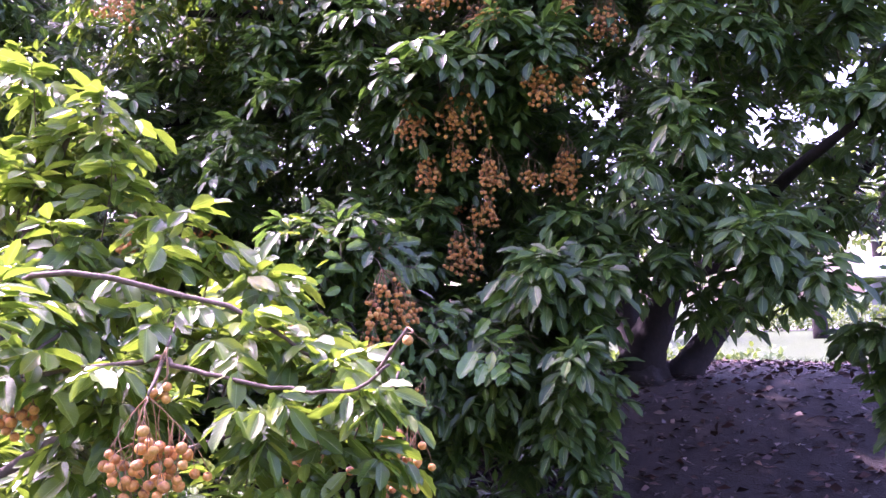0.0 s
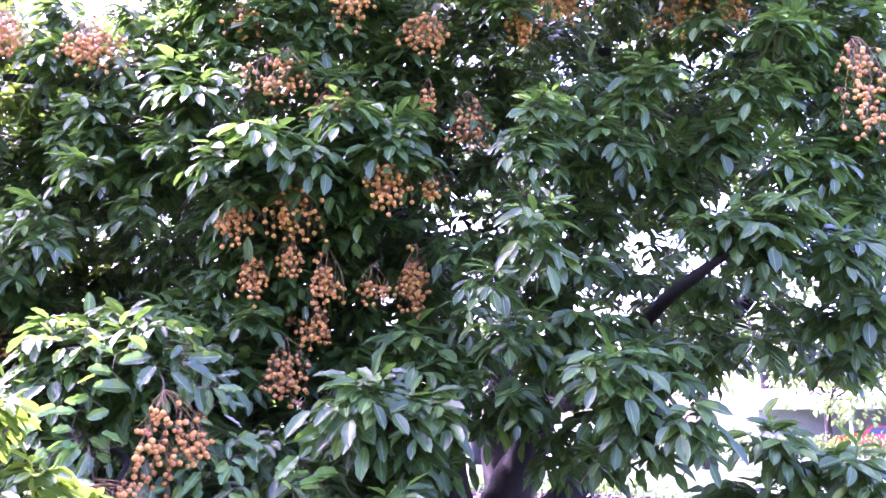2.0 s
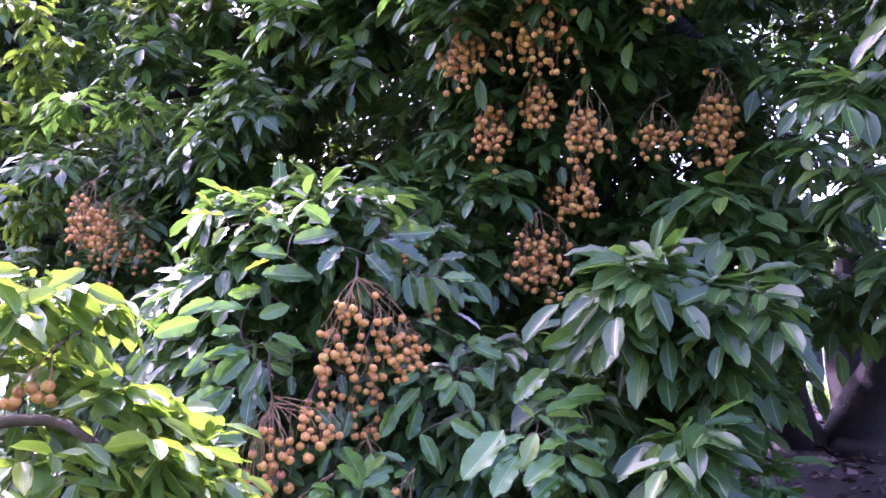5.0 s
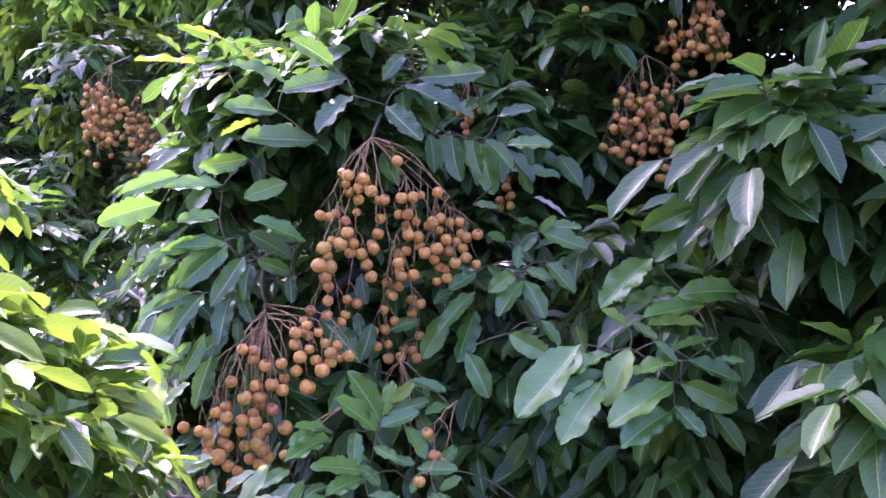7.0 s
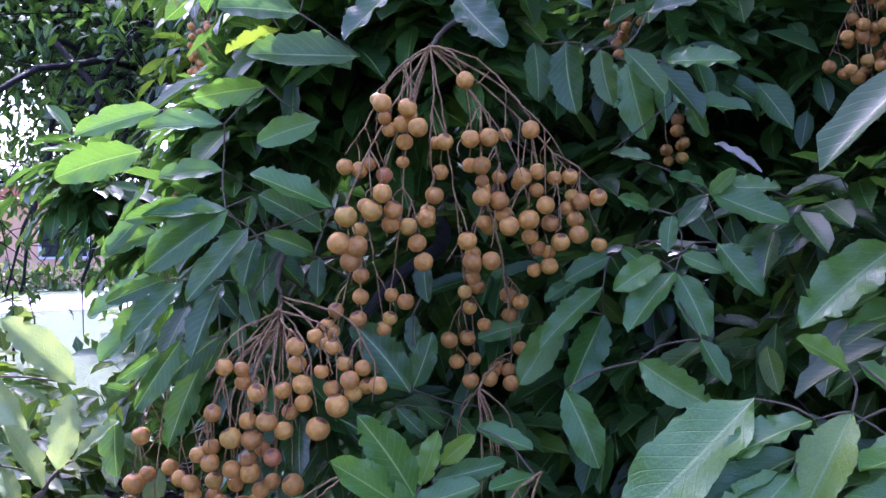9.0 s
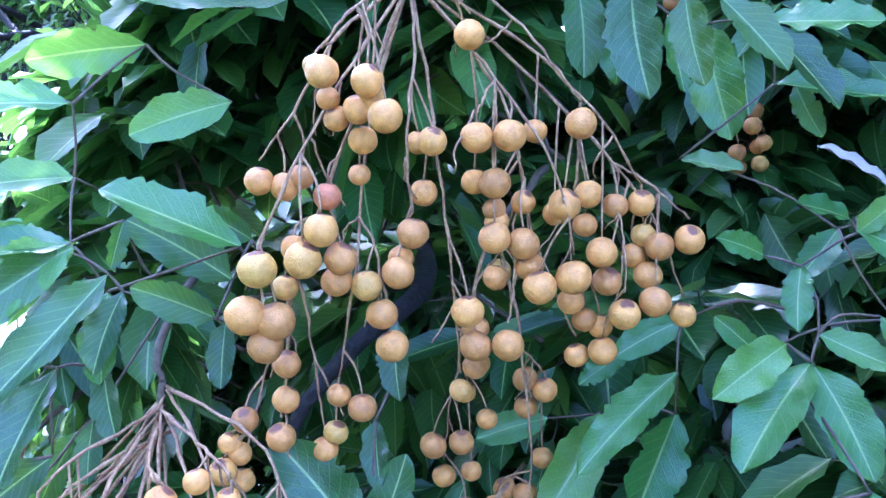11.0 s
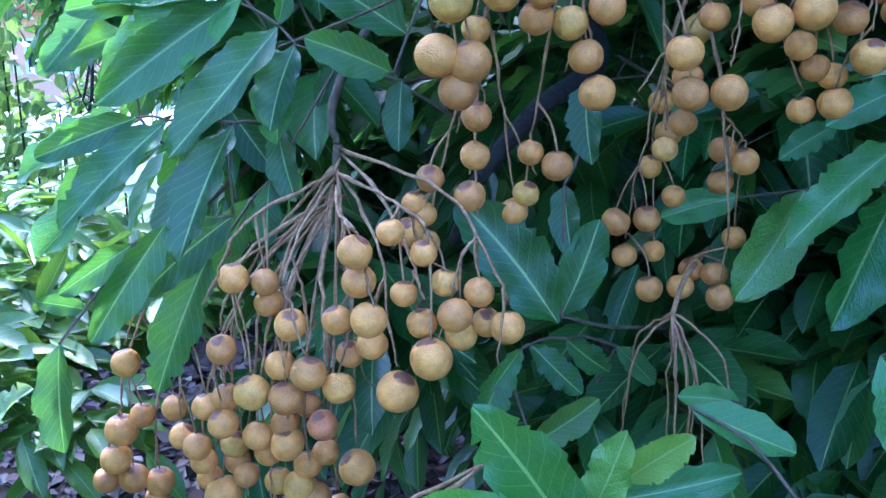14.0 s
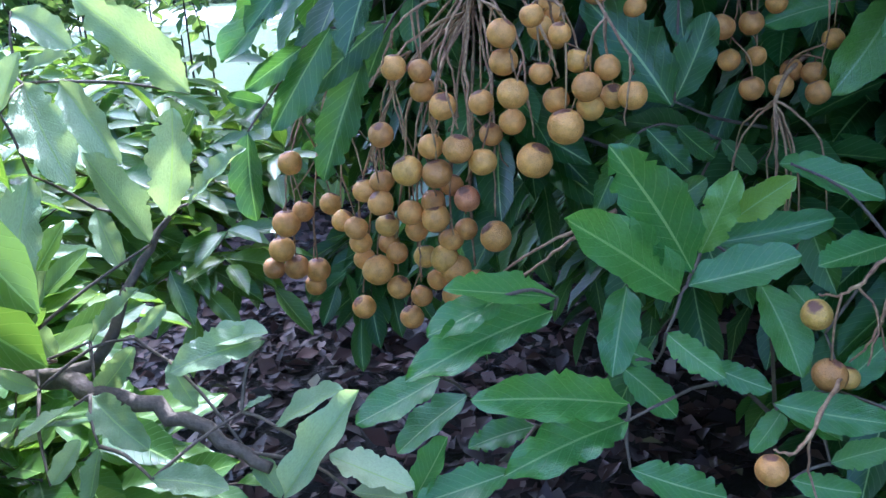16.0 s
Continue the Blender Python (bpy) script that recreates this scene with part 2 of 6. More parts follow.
def bend(pts, steps, wob=0.0, rng=None):
    """A smooth line through a few points, a little uneven."""
    pts = [Vector(p) for p in pts]
    out = []
    for i in range(len(pts) - 1):
        p0, p1, p2, p3 = pts[max(i - 1, 0)], pts[i], pts[i + 1], pts[min(i + 2, len(pts) - 1)]
        for k in range(steps):
            t = k / steps
            q = 0.5 * ((2 * p1) + (p2 - p0) * t + (2 * p0 - 5 * p1 + 4 * p2 - p3) * t * t + (3 * p1 - p0 - 3 * p2 + p3) * t ** 3)
            if rng is not None and wob:
                q = q + Vector(rng.normal(0, wob, 3))
            out.append(q)
    out.append(pts[-1])
    return out


def box_into(bm, x0, y0, z0, x1, y1, z1, bevel=0.0):
    r = bmesh.ops.create_cube(bm, size=1, matrix=Matrix.Translation(((x0 + x1) / 2, (y0 + y1) / 2, (z0 + z1) / 2)) @ Matrix.Diagonal((x1 - x0, y1 - y0, z1 - z0, 1)))
    if bevel:
        edges = list({e for v in r["verts"] for e in v.link_edges})
        bmesh.ops.bevel(bm, geom=edges, offset=bevel, segments=2, affect="EDGES")


def box(name, a, b, material, parent, bevel=0.0, label=""):
    bm = bmesh.new()
    box_into(bm, *a, *b, bevel)
    return part(name, bm, material, parent, label)


# ---- leaves ----
def leaf_shape(seed, along, across, ragged=0.0):
    """A lance-shaped leaflet along +Y, 1 long and 1 wide, its face to +Z; folded on the midrib, wavy at the rim, arched, now and then bitten."""
    rng = np.random.default_rng(seed)
    v = np.linspace(0, 1, along + 1)
    w = np.sin(np.pi * v ** 1.04) ** 0.50 * np.clip(v / 0.16, 0, 1) ** 0.4 * 0.51
    w[0], w[-1] = 0.025, 0.02
    u = np.linspace(-1, 1, across + 1)
    arch, twist, ph = rng.uniform(0.04, 0.16), rng.uniform(-0.35, 0.35), rng.uniform(0, 6.3, 2)
    lean, wave, beat = rng.uniform(-0.08, 0.08), rng.uniform(0.028, 0.062), rng.uniform(14, 23)
    vs, uvs = [], []
    for i, vi in enumerate(v):
        for uj in u:
            half = w[i] * (1 + (0.05 * abs(uj) * math.sin(beat * vi + ph[1 if uj > 0 else 0]) if along > 4 else 0))
            if ragged and abs(uj) > 0.9 and 0 < i < along:
                half *= 1 - 0.07 * ragged * (i % 2)
                half *= 1 - ragged * max(0.0, rng.normal(0.05, 0.30)) ** 1.2
            x = uj * half + lean * math.sin(math.pi * vi)
            rise = 0.17 * abs(uj) * half * 2 + (wave if along > 4 else 0.034) * uj * uj * math.sin(vi * beat + ph[0 if uj > 0 else 1])
            z = rise * 0.55 - arch * (vi ** 1.6) * 1.1 + arch * 0.35 * vi + 0.16 * twist * uj * half * vi
            vs.append((x, vi, z))
            uvs.append((0.5 + 0.5 * uj * min(1, w[i] / 0.30 + 0.1), vi))
    n = across + 1
    fs = [(i * n + j, i * n + j + 1, (i + 1) * n + j + 1, (i + 1) * n + j) for i in range(along) for j in range(across)]
    return np.array(vs, dtype=np.float32), np.array(fs, dtype=np.int32), np.array(uvs, dtype=np.float32)


def mesh_arrays(name, vs, fs, uvs, material):
    me = bpy.data.meshes.new(name)
    me.vertices.add(len(vs))
    me.vertices.foreach_set("co", np.ascontiguousarray(vs, dtype=np.float32).ravel())
    k = fs.shape[1]
    me.loops.add(len(fs) * k)
    me.polygons.add(len(fs))
    me.polygons.foreach_set("loop_start", np.arange(len(fs), dtype=np.int32) * k)
    me.loops.foreach_set("vertex_index", np.ascontiguousarray(fs, dtype=np.int32).ravel())
    if uvs is not None:
        layer = me.uv_layers.new(name="UVMap")
        layer.data.foreach_set("uv", np.ascontiguousarray(uvs[fs.ravel()], dtype=np.float32).ravel())
    me.update(calc_edges=True)
    me.validate()
    me.materials.append(material)
    return smooth(me)


def blades(name, frames, shapes, material, rng):
    """One mesh of many leaves. frames: rows of base, along, across and normal vectors."""
    frames = np.asarray(frames, dtype=np.float32)
    pick = rng.integers(0, len(shapes), len(frames))
    vs, fs, uvs, at = [], [], [], 0
    for s, (sv, sf, su) in enumerate(shapes):
        f = frames[pick == s]
        if not len(f):
            continue
        p = f[:, None, 0] + sv[None, :, 0, None] * f[:, None, 2] + sv[None, :, 1, None] * f[:, None, 1] + sv[None, :, 2, None] * f[:, None, 3]
        vs.append(p.reshape(-1, 3))
        fs.append((sf[None] + (at + np.arange(len(f)) * len(sv))[:, None, None]).reshape(-1, 4))
        uvs.append(np.tile(su, (len(f), 1)))
        at += len(f) * len(sv)
    return mesh_arrays(name, np.concatenate(vs), np.concatenate(fs), np.concatenate(uvs), material)


def unit(a):
    return a / (np.linalg.norm(a) + 1e-9)


UP = np.array((0.0, 0.0, 1.0))


def leaf_frame(base, along, face, length, width):
    y = unit(along)
    z = unit(face - y * (face @ y))
    x = np.cross(y, z)
    return np.stack((base, y * length, x * width, z * length))


def spray(frames, twigs, at, axis, rng, size=1.0, count=8, droop=0.75, leaf=(0.085, 0.128), slim=(0.29, 0.37), wild=0.22):
    """A shoot's end: compound leaves set round it, each a bending stalk with pairs of hanging leaflets."""
    axis = unit(axis)
    side = unit(np.cross(axis, UP + rng.normal(0, 0.1, 3)))
    other = np.cross(axis, side)
    start = at - axis * 0.20 * size
    twigs.append((start, at, 0.0035 * size))
    turn = rng.uniform(0, 6.28)
    for i in range(count):
        a = turn + i * 2.4
        out = side * math.cos(a) + other * math.sin(a)
        open_ = rng.uniform(0.55, 1.25) if i > 1 else rng.uniform(0.1, 0.5)
        d = unit(axis * math.cos(open_) + out * math.sin(open_) + rng.normal(0, 0.08, 3))
        base = start + (at - start) * rng.uniform(0.55, 1.0)
        ln = rng.uniform(0.10, 0.17) * size
        pairs = rng.integers(2, 4)
        tip = base + d * ln - UP * droop * 0.5 * ln
        twigs.append((base, tip, 0.0014 * size))
        tang = unit(d - UP * droop * 0.9)
        across = unit(np.cross(tang, UP + d * 0.2))
        for k in range(pairs + 1):
            s = 0.35 + 0.65 * k / pairs
            p = base + d * ln * s - UP * droop * 0.5 * ln * s * s
            for sg in ((-1, 1) if k < pairs else (rng.choice((-1, 1)),)):
                ldir = tang * (0.55 + 0.45 * (k == pairs)) + across * sg * (0.8 if k < pairs else 0.15) - UP * rng.uniform(0.1, 0.75) * droop + rng.normal(0, 0.13, 3)
                face = UP * 0.75 + axis * 0.55 + rng.normal(0, wild, 3)
                L = rng.uniform(*leaf) * size
                frames.append(leaf_frame(p, ldir, face, L, L * rng.uniform(*slim)))


def stems(name, twigs, material, parent, sides=3):
    """All the thin stems of a crown in one mesh of slim prisms."""
    t = np.array([(*a, *b) for a, b, r in twigs], dtype=np.float32).reshape(-1, 2, 3)
    r = np.array([q[2] for q in twigs], dtype=np.float32)
    d = t[:, 1] - t[:, 0]
    d /= np.linalg.norm(d, axis=1, keepdims=True) + 1e-9
    s = np.cross(d, np.array((0.31, 0.52, 0.79), dtype=np.float32))
    s /= np.linalg.norm(s, axis=1, keepdims=True) + 1e-9
    o = np.cross(d, s)
    rings = []
    for end, k in ((0, 1.0), (1, 0.6)):
        for j in range(sides):
            a = 2 * math.pi * j / sides
            rings.append(t[:, end] + (s * math.cos(a) + o * math.sin(a)) * (r * k)[:, None])
    vs = np.stack(rings, axis=1).reshape(-1, 3)
    f = np.array([(j, (j + 1) % sides, sides + (j + 1) % sides, sides + j) for j in range(sides)])
    fs = (f[None] + (np.arange(len(t)) * 2 * sides)[:, None, None]).reshape(-1, 4)
    return part(name, mesh_arrays(name, vs, fs, None, material), None, parent, kind="stuff")


SHAPES_MIN = [leaf_shape(60 + i, 2, 2) for i in range(5)]
SHAPES_DEEP = [leaf_shape(80 + i, 2, 1) for i in range(5)]
SHAPES_LOW = [leaf_shape(100 + i, 4, 2) for i in range(6)]
SHAPES_MID = [leaf_shape(140 + i, 6, 4, 0.25) for i in range(6)]
SHAPES_HIGH = [leaf_shape(180 + i, 28, 6, 0.40 if i % 2 else 0.18) for i in range(8)]
LEAF_MESHES = [mesh_arrays("leaf", *s, M_LEAF) for s in SHAPES_HIGH]
LEAF_MESHES_FRESH_LIT = [mesh_arrays("leaf", *s, M_LEAF_FRESH_LIT) for s in SHAPES_HIGH]
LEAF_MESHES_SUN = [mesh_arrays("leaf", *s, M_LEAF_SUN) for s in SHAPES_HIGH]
LEAF_MESHES_PALE_SUN = [mesh_arrays("leaf", *s, M_LEAF_PALE_SUN) for s in SHAPES_HIGH]


# ---- ground and distance ----
def mound(x, y):
    """Height of the ground: a low mulched rise round the tree."""
    return 0.93 * math.exp(-(((x - 1.5) / (5.0 if x < 1.5 else 7.0)) ** 2 + ((y - 7.4) / (2.6 if y < 7.4 else 10.0)) ** 2)) + 0.02 * noise.noise(Vector((x * 0.7, y * 0.7, 0)))


UPV = Vector((0, 0, 1))
BED = (1.2, 8.6, 8.0, 8.2)


def build_ground():
    rng = np.random.default_rng(3)
    marks = np.concatenate((-np.geomspace(900, 12, 14), np.linspace(-11, 15, 66), np.geomspace(16, 900, 14)))
    n = len(marks)
    vs = np.array([(x, y + 4, mound(x, y + 4)) for y in marks for x in marks], dtype=np.float32)
    fs = np.array([(j * n + i, j * n + i + 1, (j + 1) * n + i + 1, (j + 1) * n + i) for j in range(n - 1) for i in range(n - 1)], dtype=np.int32)
    ob = part("ground", mesh_arrays("ground", vs, fs, None, M_GRASS), None, kind="structure")
    tagged(ob, "mown green lawn running out to the horizon", "lawn")
    # the mulched bed under the tree
    ring = 56
    bm = bmesh.new()
    rows = []
    for k in range(15):
        row = []
        for a in range(ring):
            ang = 2 * math.pi * a / ring
            edge = 1 + 0.10 * noise.noise(Vector((math.cos(ang) * 2, math.sin(ang) * 2, 3.3)))
            r = (k + 0.02) / 14 * edge
            x, y = BED[0] + math.cos(ang) * BED[2] * r, BED[1] + math.sin(ang) * BED[3] * r
            row.append(bm.verts.new((x, y, mound(x, y) + (0.035 if k < 14 else -0.02) + 0.018 * noise.noise(Vector((x * 3, y * 3, 1))))))
        rows.append(row)
    for a, b in zip(rows, rows[1:]):
        for k in range(ring):
            bm.faces.new((a[k], a[(k + 1) % ring], b[(k + 1) % ring], b[k])).smooth = True
    bm.faces.new(rows[0])
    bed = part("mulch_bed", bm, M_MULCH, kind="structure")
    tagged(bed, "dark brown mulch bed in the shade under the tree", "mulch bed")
    # fallen leaves
    frames = []
    for i in range(24000):
        a, r = rng.uniform(0, 6.283), math.sqrt(rng.uniform(0, 1)) * 0.97
        if rng.random() < 0.40:
            x, y = rng.uniform(-3.2, 0.4), rng.uniform(3.0, 7.5)
        elif rng.random() < 0.6:
            x, y = rng.uniform(0.4, 5.5), rng.uniform(4.5, 11.5)
        else:
            x, y = BED[0] + math.cos(a) * BED[2] * 0.95 * r, BED[1] + math.sin(a) * BED[3] * 0.95 * r
        if i >= 16000:
            x, y = rng.uniform(-4.8, -0.7), rng.uniform(3.5, 6.6)
        if ((x - BED[0]) / BED[2]) ** 2 + ((y - BED[1]) / BED[3]) ** 2 > 0.97:
            continue
        d = np.array((*rng.normal(0, 1, 2), rng.normal(0, 0.15)))
        L = rng.uniform(0.03, 0.095)
        frames.append(leaf_frame(np.array((x, y, mound(x, y) + rng.uniform(0.035, 0.07))), d, UP + rng.normal(0, 0.45, 3), L, L * rng.uniform(0.4, 0.7)))
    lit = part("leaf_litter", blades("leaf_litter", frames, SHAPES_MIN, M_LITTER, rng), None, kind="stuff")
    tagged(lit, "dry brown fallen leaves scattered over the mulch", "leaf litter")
    # long grass at the rim of the bed
    vs, fs = [], []
    for _ in range(9000):
        a = rng.uniform(-0.5, 3.5)
        k = rng.normal(0.99, 0.05)
        x, y = BED[0] + math.cos(a) * BED[2] * k, BED[1] + math.sin(a) * BED[3] * k
        h, w = rng.uniform(0.05, 0.22), 0.006
        d, e = rng.normal(0, 0.35, 2) * h, rng.normal(0, 1, 2)
        e = e / np.linalg.norm(e) * w
        z = mound(x, y)
        i = len(vs)
        vs += [(x - e[0], y - e[1], z), (x + e[0], y + e[1], z), (x + d[0] * 0.5 + e[0] * 0.7, y + d[1] * 0.5 + e[1] * 0.7, z + h * 0.65), (x + d[0] * 0.5 - e[0] * 0.7, y + d[1] * 0.5 - e[1] * 0.7, z + h * 0.65),
               (x + d[0] + e[0] * 0.1, y + d[1] + e[1] * 0.1, z + h), (x + d[0] - e[0] * 0.1, y + d[1] - e[1] * 0.1, z + h)]
        fs += [(i, i + 1, i + 2, i + 3), (i + 3, i + 2, i + 4, i + 5)]
    g = part("long_grass", mesh_arrays("long_grass", np.array(vs), np.array(fs), None, M_BLADE), None, kind="stuff")
    tagged(g, "uncut green grass along the edge of the mulch bed", "grass")
    # the pale road across the lawn
    bm = bmesh.new()
    pts = []
    for k in range(41):
        x = -90 + 4.5 * k
        y = 46 - 0.010 * x * x - 0.12 * x
        pts.append((bm.verts.new((x, y - 2.4, 0.035)), bm.verts.new((x, y + 2.4, 0.035)), bm.verts.new((x, y - 2.5, -0.05)), bm.verts.new((x, y + 2.5, -0.05))))
    for a, b in zip(pts, pts[1:]):
        bm.faces.new((a[0], b[0], b[1], a[1]))
        bm.faces.new((a[2], b[2], b[0], a[0]))
        bm.faces.new((a[1], b[1], b[3], a[3]))
    tagged(part("road", bm, M_ROAD, kind="structure"), "pale sunlit concrete lane across the lawn", "road")
    # the drive in front of the peach house
    bm = bmesh.new()
    pts = []
    for k in range(23):
        s = -33 + 3 * k
        c = Vector((-21.5 - 0.0045 * s * s, 13.6, 0)) + Vector((0.454, 0.891, 0)) * s
        w = Vector((-0.891, 0.454, 0)) * 3.0
        pts.append([bm.verts.new(c + q) for q in (w + UPV * 0.03, -w + UPV * 0.03, w * 1.03 - UPV * 0.05, -w * 1.03 - UPV * 0.05)])
    for a, b in zip(pts, pts[1:]):
        bm.faces.new((a[0], b[0], b[1], a[1]))
        bm.faces.new((a[2], b[2], b[0], a[0]))
        bm.faces.new((a[1], b[1], b[3], a[3]))
    tagged(part("driveway", bm, M_ROAD, kind="structure"), "pale sunlit concrete drive before the peach house", "road")


build_ground()


def far_tree(seed, height, spread, material, n=950, leaf=0.46):
    """A whole broadleaf tree for the distance: trunk, limbs and an uneven crown of clumped leaves."""
    rng = np.random.default_rng(seed)
    root = new("broadleaf_tree")
    bm = bmesh.new()
    lean = rng.normal(0, 0.3, 2)
    top = Vector((lean[0], lean[1], height * 0.55))
    tube_into(bm, bend([(0, 0, -0.1), (lean[0] * 0.4, lean[1] * 0.4, height * 0.25), top], 4), np.linspace(0.04 * height, 0.018 * height, 9), 8)
    part("trunk", bm, M_BARK, root)
    frames, lumps = [], []
    for k in range(9):
        a, r = rng.uniform(0, 6.28), spread * rng.uniform(0.25, 0.75)
        c = np.array((math.cos(a) * r, math.sin(a) * r, height * rng.uniform(0.42, 0.85)))
        lumps.append((c, spread * rng.uniform(0.28, 0.5)))
        bm = bmesh.new()
        tube_into(bm, bend([top * rng.uniform(0.6, 1.0), Vector(c) * 0.5 + Vector((0, 0, height * 0.25)), c], 3), np.linspace(0.014 * height, 0.004 * height, 7), 5)
        part("limb", bm, M_BARK, root)
    for _ in range(n):
        c, r = lumps[rng.integers(len(lumps))]
        d = unit(rng.normal(0, 1, 3))
        p = c + d * r * rng.uniform(0.35, 1.0) ** 0.5 * np.array((1, 1, 0.8))
        L = leaf * rng.uniform(0.6, 1.3)
        frames.append(leaf_frame(p, d + rng.normal(0, 0.7, 3) - UP * 0.4, UP + d * 0.7 + rng.normal(0, 0.4, 3), L, L * 0.62))
    part("crown", blades("crown", frames, SHAPES_DEEP, material, rng), None, root)
    return root


def build_far_trees():
    rng = np.random.default_rng(21)
    kinds = [far_tree(50, 8.5, 4.2, M_LEAVES_FAR), far_tree(51, 7.0, 4.6, M_LEAVES_FAR), far_tree(52, 10.5, 4.8, M_LEAVES_FAR)]
    first = [False] * 3
    spots = []
    for k in range(32):
        a = radians(-100 + k * 6.2 + rng.uniform(-1.5, 1.5))
        spots.append((math.sin(a) * rng.uniform(56, 78), math.cos(a) * rng.uniform(56, 78), rng.uniform(0.9, 1.4)))
    spots += [(-27, 26, 0.75), (-20, 31, 0.8), (-33, 12, 0.9), (13, 32, 0.7), (5, 36, 0.9), (-7, 33, 0.9), (30, 28, 0.8), (-12, 24, 0.7), (22, 40, 0.8), (-17.5, 2.6, 0.8)]
    # Unseen trees added behind the camera to block sky light from that side.
    for k in range(10):
        a = radians(150 + k * 11.5 + rng.uniform(-3, 3))
        d = rng.uniform(10.5, 14)
        spots.append((math.sin(a) * d, math.cos(a) * d, rng.uniform(1.15, 1.45)))
    for i, (x, y, s) in enumerate(spots):
        j = i % 3
        m = pose(x, y, mound(x, y), 0, 0, rng.uniform(0, 360)) @ Matrix.Scale(s, 4)
        if not first[j]:
            first[j] = True
            kinds[j].matrix_world = m
            ob = kinds[j]
        else:
            ob = copy_thing(kinds[j], m)
            ob.scale = (s, s, s)
        tagged(ob, "broad sunlit green tree in the lawn's ring, its unseen rear added to block sky", "tree", "trees round the lawn")


build_far_trees()


def build_house():
    """Low peach house with a terracotta fascia, seen past the tree."""
    root = new("house")
    root.matrix_world = pose(-28.8, 19.6, 0, 0, 0, 58)
    w, d, h = 16.0, 8.0, 3.05
    bm = bmesh.new()
    box_into(bm, -w / 2, 0, -0.1, w / 2, d, h)
    part("wall", bm, M_PEACH, root, "peach rendered wall")
    bm = bmesh.new()
    box_into(bm, -w / 2 - 0.5, -0.7, h, w / 2 + 0.5, d + 0.5, h + 0.46, 0.03)
    roof = part("fascia", bm, M_TERRA, root, "terracotta-red roof fascia")
    bm = bmesh.new()
    v = [bm.verts.new(p) for p in ((-w / 2 - 0.6, -0.8, h + 0.46), (w / 2 + 0.6, -0.8, h + 0.46), (w / 2 + 0.6, d + 0.6, h + 0.46), (-w / 2 - 0.6, d + 0.6, h + 0.46), (-w / 2 + 3, d / 2, h + 1.5), (w / 2 - 3, d / 2, h + 1.5))]
    for f in ((0, 1, 5, 4), (1, 2, 5), (2, 3, 4, 5), (3, 0, 4), (3, 2, 1, 0)):
        bm.faces.new([v[i] for i in f])
    part("roof", bm, M_GREY, root, "low grey hipped roof")
    for x in (-5.2, -1.6, 3.4):
        win = box("window", (x - 0.85, -0.06, 0.95), (x + 0.85, 0.02, 2.15), M_WHITE, root, 0.01, "white-framed window")
        for k in (-1, 1):
            box("pane", (x + k * 0.40 - 0.34, -0.085, 1.03), (x + k * 0.40 + 0.34, -0.063, 2.07), M_GLASS, win)
    door = box("door", (5.6, -0.05, 0.0), (6.55, 0.02, 2.05), M_GREY, root, 0.01, "grey front door")
    box("door_handle", (5.68, -0.10, 0.98), (5.80, -0.052, 1.03), M_TYRE, door)
    tagged(root, "low peach rendered house with terracotta fascia beyond the lawn", "house")
    bin_ = new("wheelie_bin")
    bin_.matrix_world = pose(-26.0, 20.4, 0, 0, 0, 58)
    bm = bmesh.new()
    r = bmesh.ops.create_cone(bm, cap_ends=True, segments=4, radius1=0.34, radius2=0.42, depth=0.95, matrix=Matrix.Translation((0, 0, 0.5)) @ Matrix.Rotation(radians(45), 4, "Z"))
    bmesh.ops.bevel(bm, geom=list(bm.edges), offset=0.03, segments=2, affect="EDGES")
    part("body", bm, M_GREEN, bin_)
    box("lid", (-0.34, -0.36, 0.98), (0.34, 0.34, 1.06), M_GREEN, bin_, 0.03)
    for s in (-1, 1):
        bm = bmesh.new()
        bmesh.ops.create_cone(bm, cap_ends=True, segments=16, radius1=0.12, radius2=0.12, depth=0.06, matrix=Matrix.Translation((s * 0.3, 0.3, 0.12)) @ Matrix.Rotation(radians(90), 4, "Y"))
        part("wheel", bm, M_TYRE, bin_)
    tagged(bin_, "dark green plastic wheelie bin beside the house", "bin")


build_house()


def build_hedge(name, x0, y0, x1, y1, h, seed, label):
    rng = np.random.default_rng(seed)
    root = new(name)
    root.location = ((x0 + x1) / 2, (y0 + y1) / 2, 0)
    c = np.array(root.location)
    frames, tw = [], []
    ln = math.hypot(x1 - x0, y1 - y0)
    for _ in range(int(ln * 260 * max(1.0, h / 1.3))):
        s = rng.uniform(0, 1)
        p = np.array((x0 + (x1 - x0) * s, y0 + (y1 - y0) * s, 0)) - c
        hh = h * (0.75 + 0.3 * noise.noise(Vector((s * ln, seed, 0))))
        d = unit(np.array((rng.normal(), rng.normal(), abs(rng.normal()))))
        p = p + d * np.array((0.7, 0.7, hh)) * rng.uniform(0.6, 1)
        L = rng.uniform(0.10, 0.2)
        frames.append(leaf_frame(p, d + rng.normal(0, 0.6, 3), UP + d * 0.6 + rng.normal(0, 0.4, 3), L, L * 0.6))
        if rng.random() < 0.05:
            tw.append((p * np.array((1, 1, 0)), p, 0.012))
    part("foliage", blades("foliage", frames, SHAPES_LOW, M_LEAVES_FAR, rng), None, root)
    stems("branch", tw, M_BARK, root)
    tagged(root, label, "hedge")


build_hedge("hedge", -28.2, 14.6, -24.2, 20.8, 1.2, 5, "clipped green hedge in front of the peach house")
build_hedge("shrub_border", 12.0, 41.0, 24.0, 36.0, 1.6, 6, "loose sunlit green shrubs beside the lane")
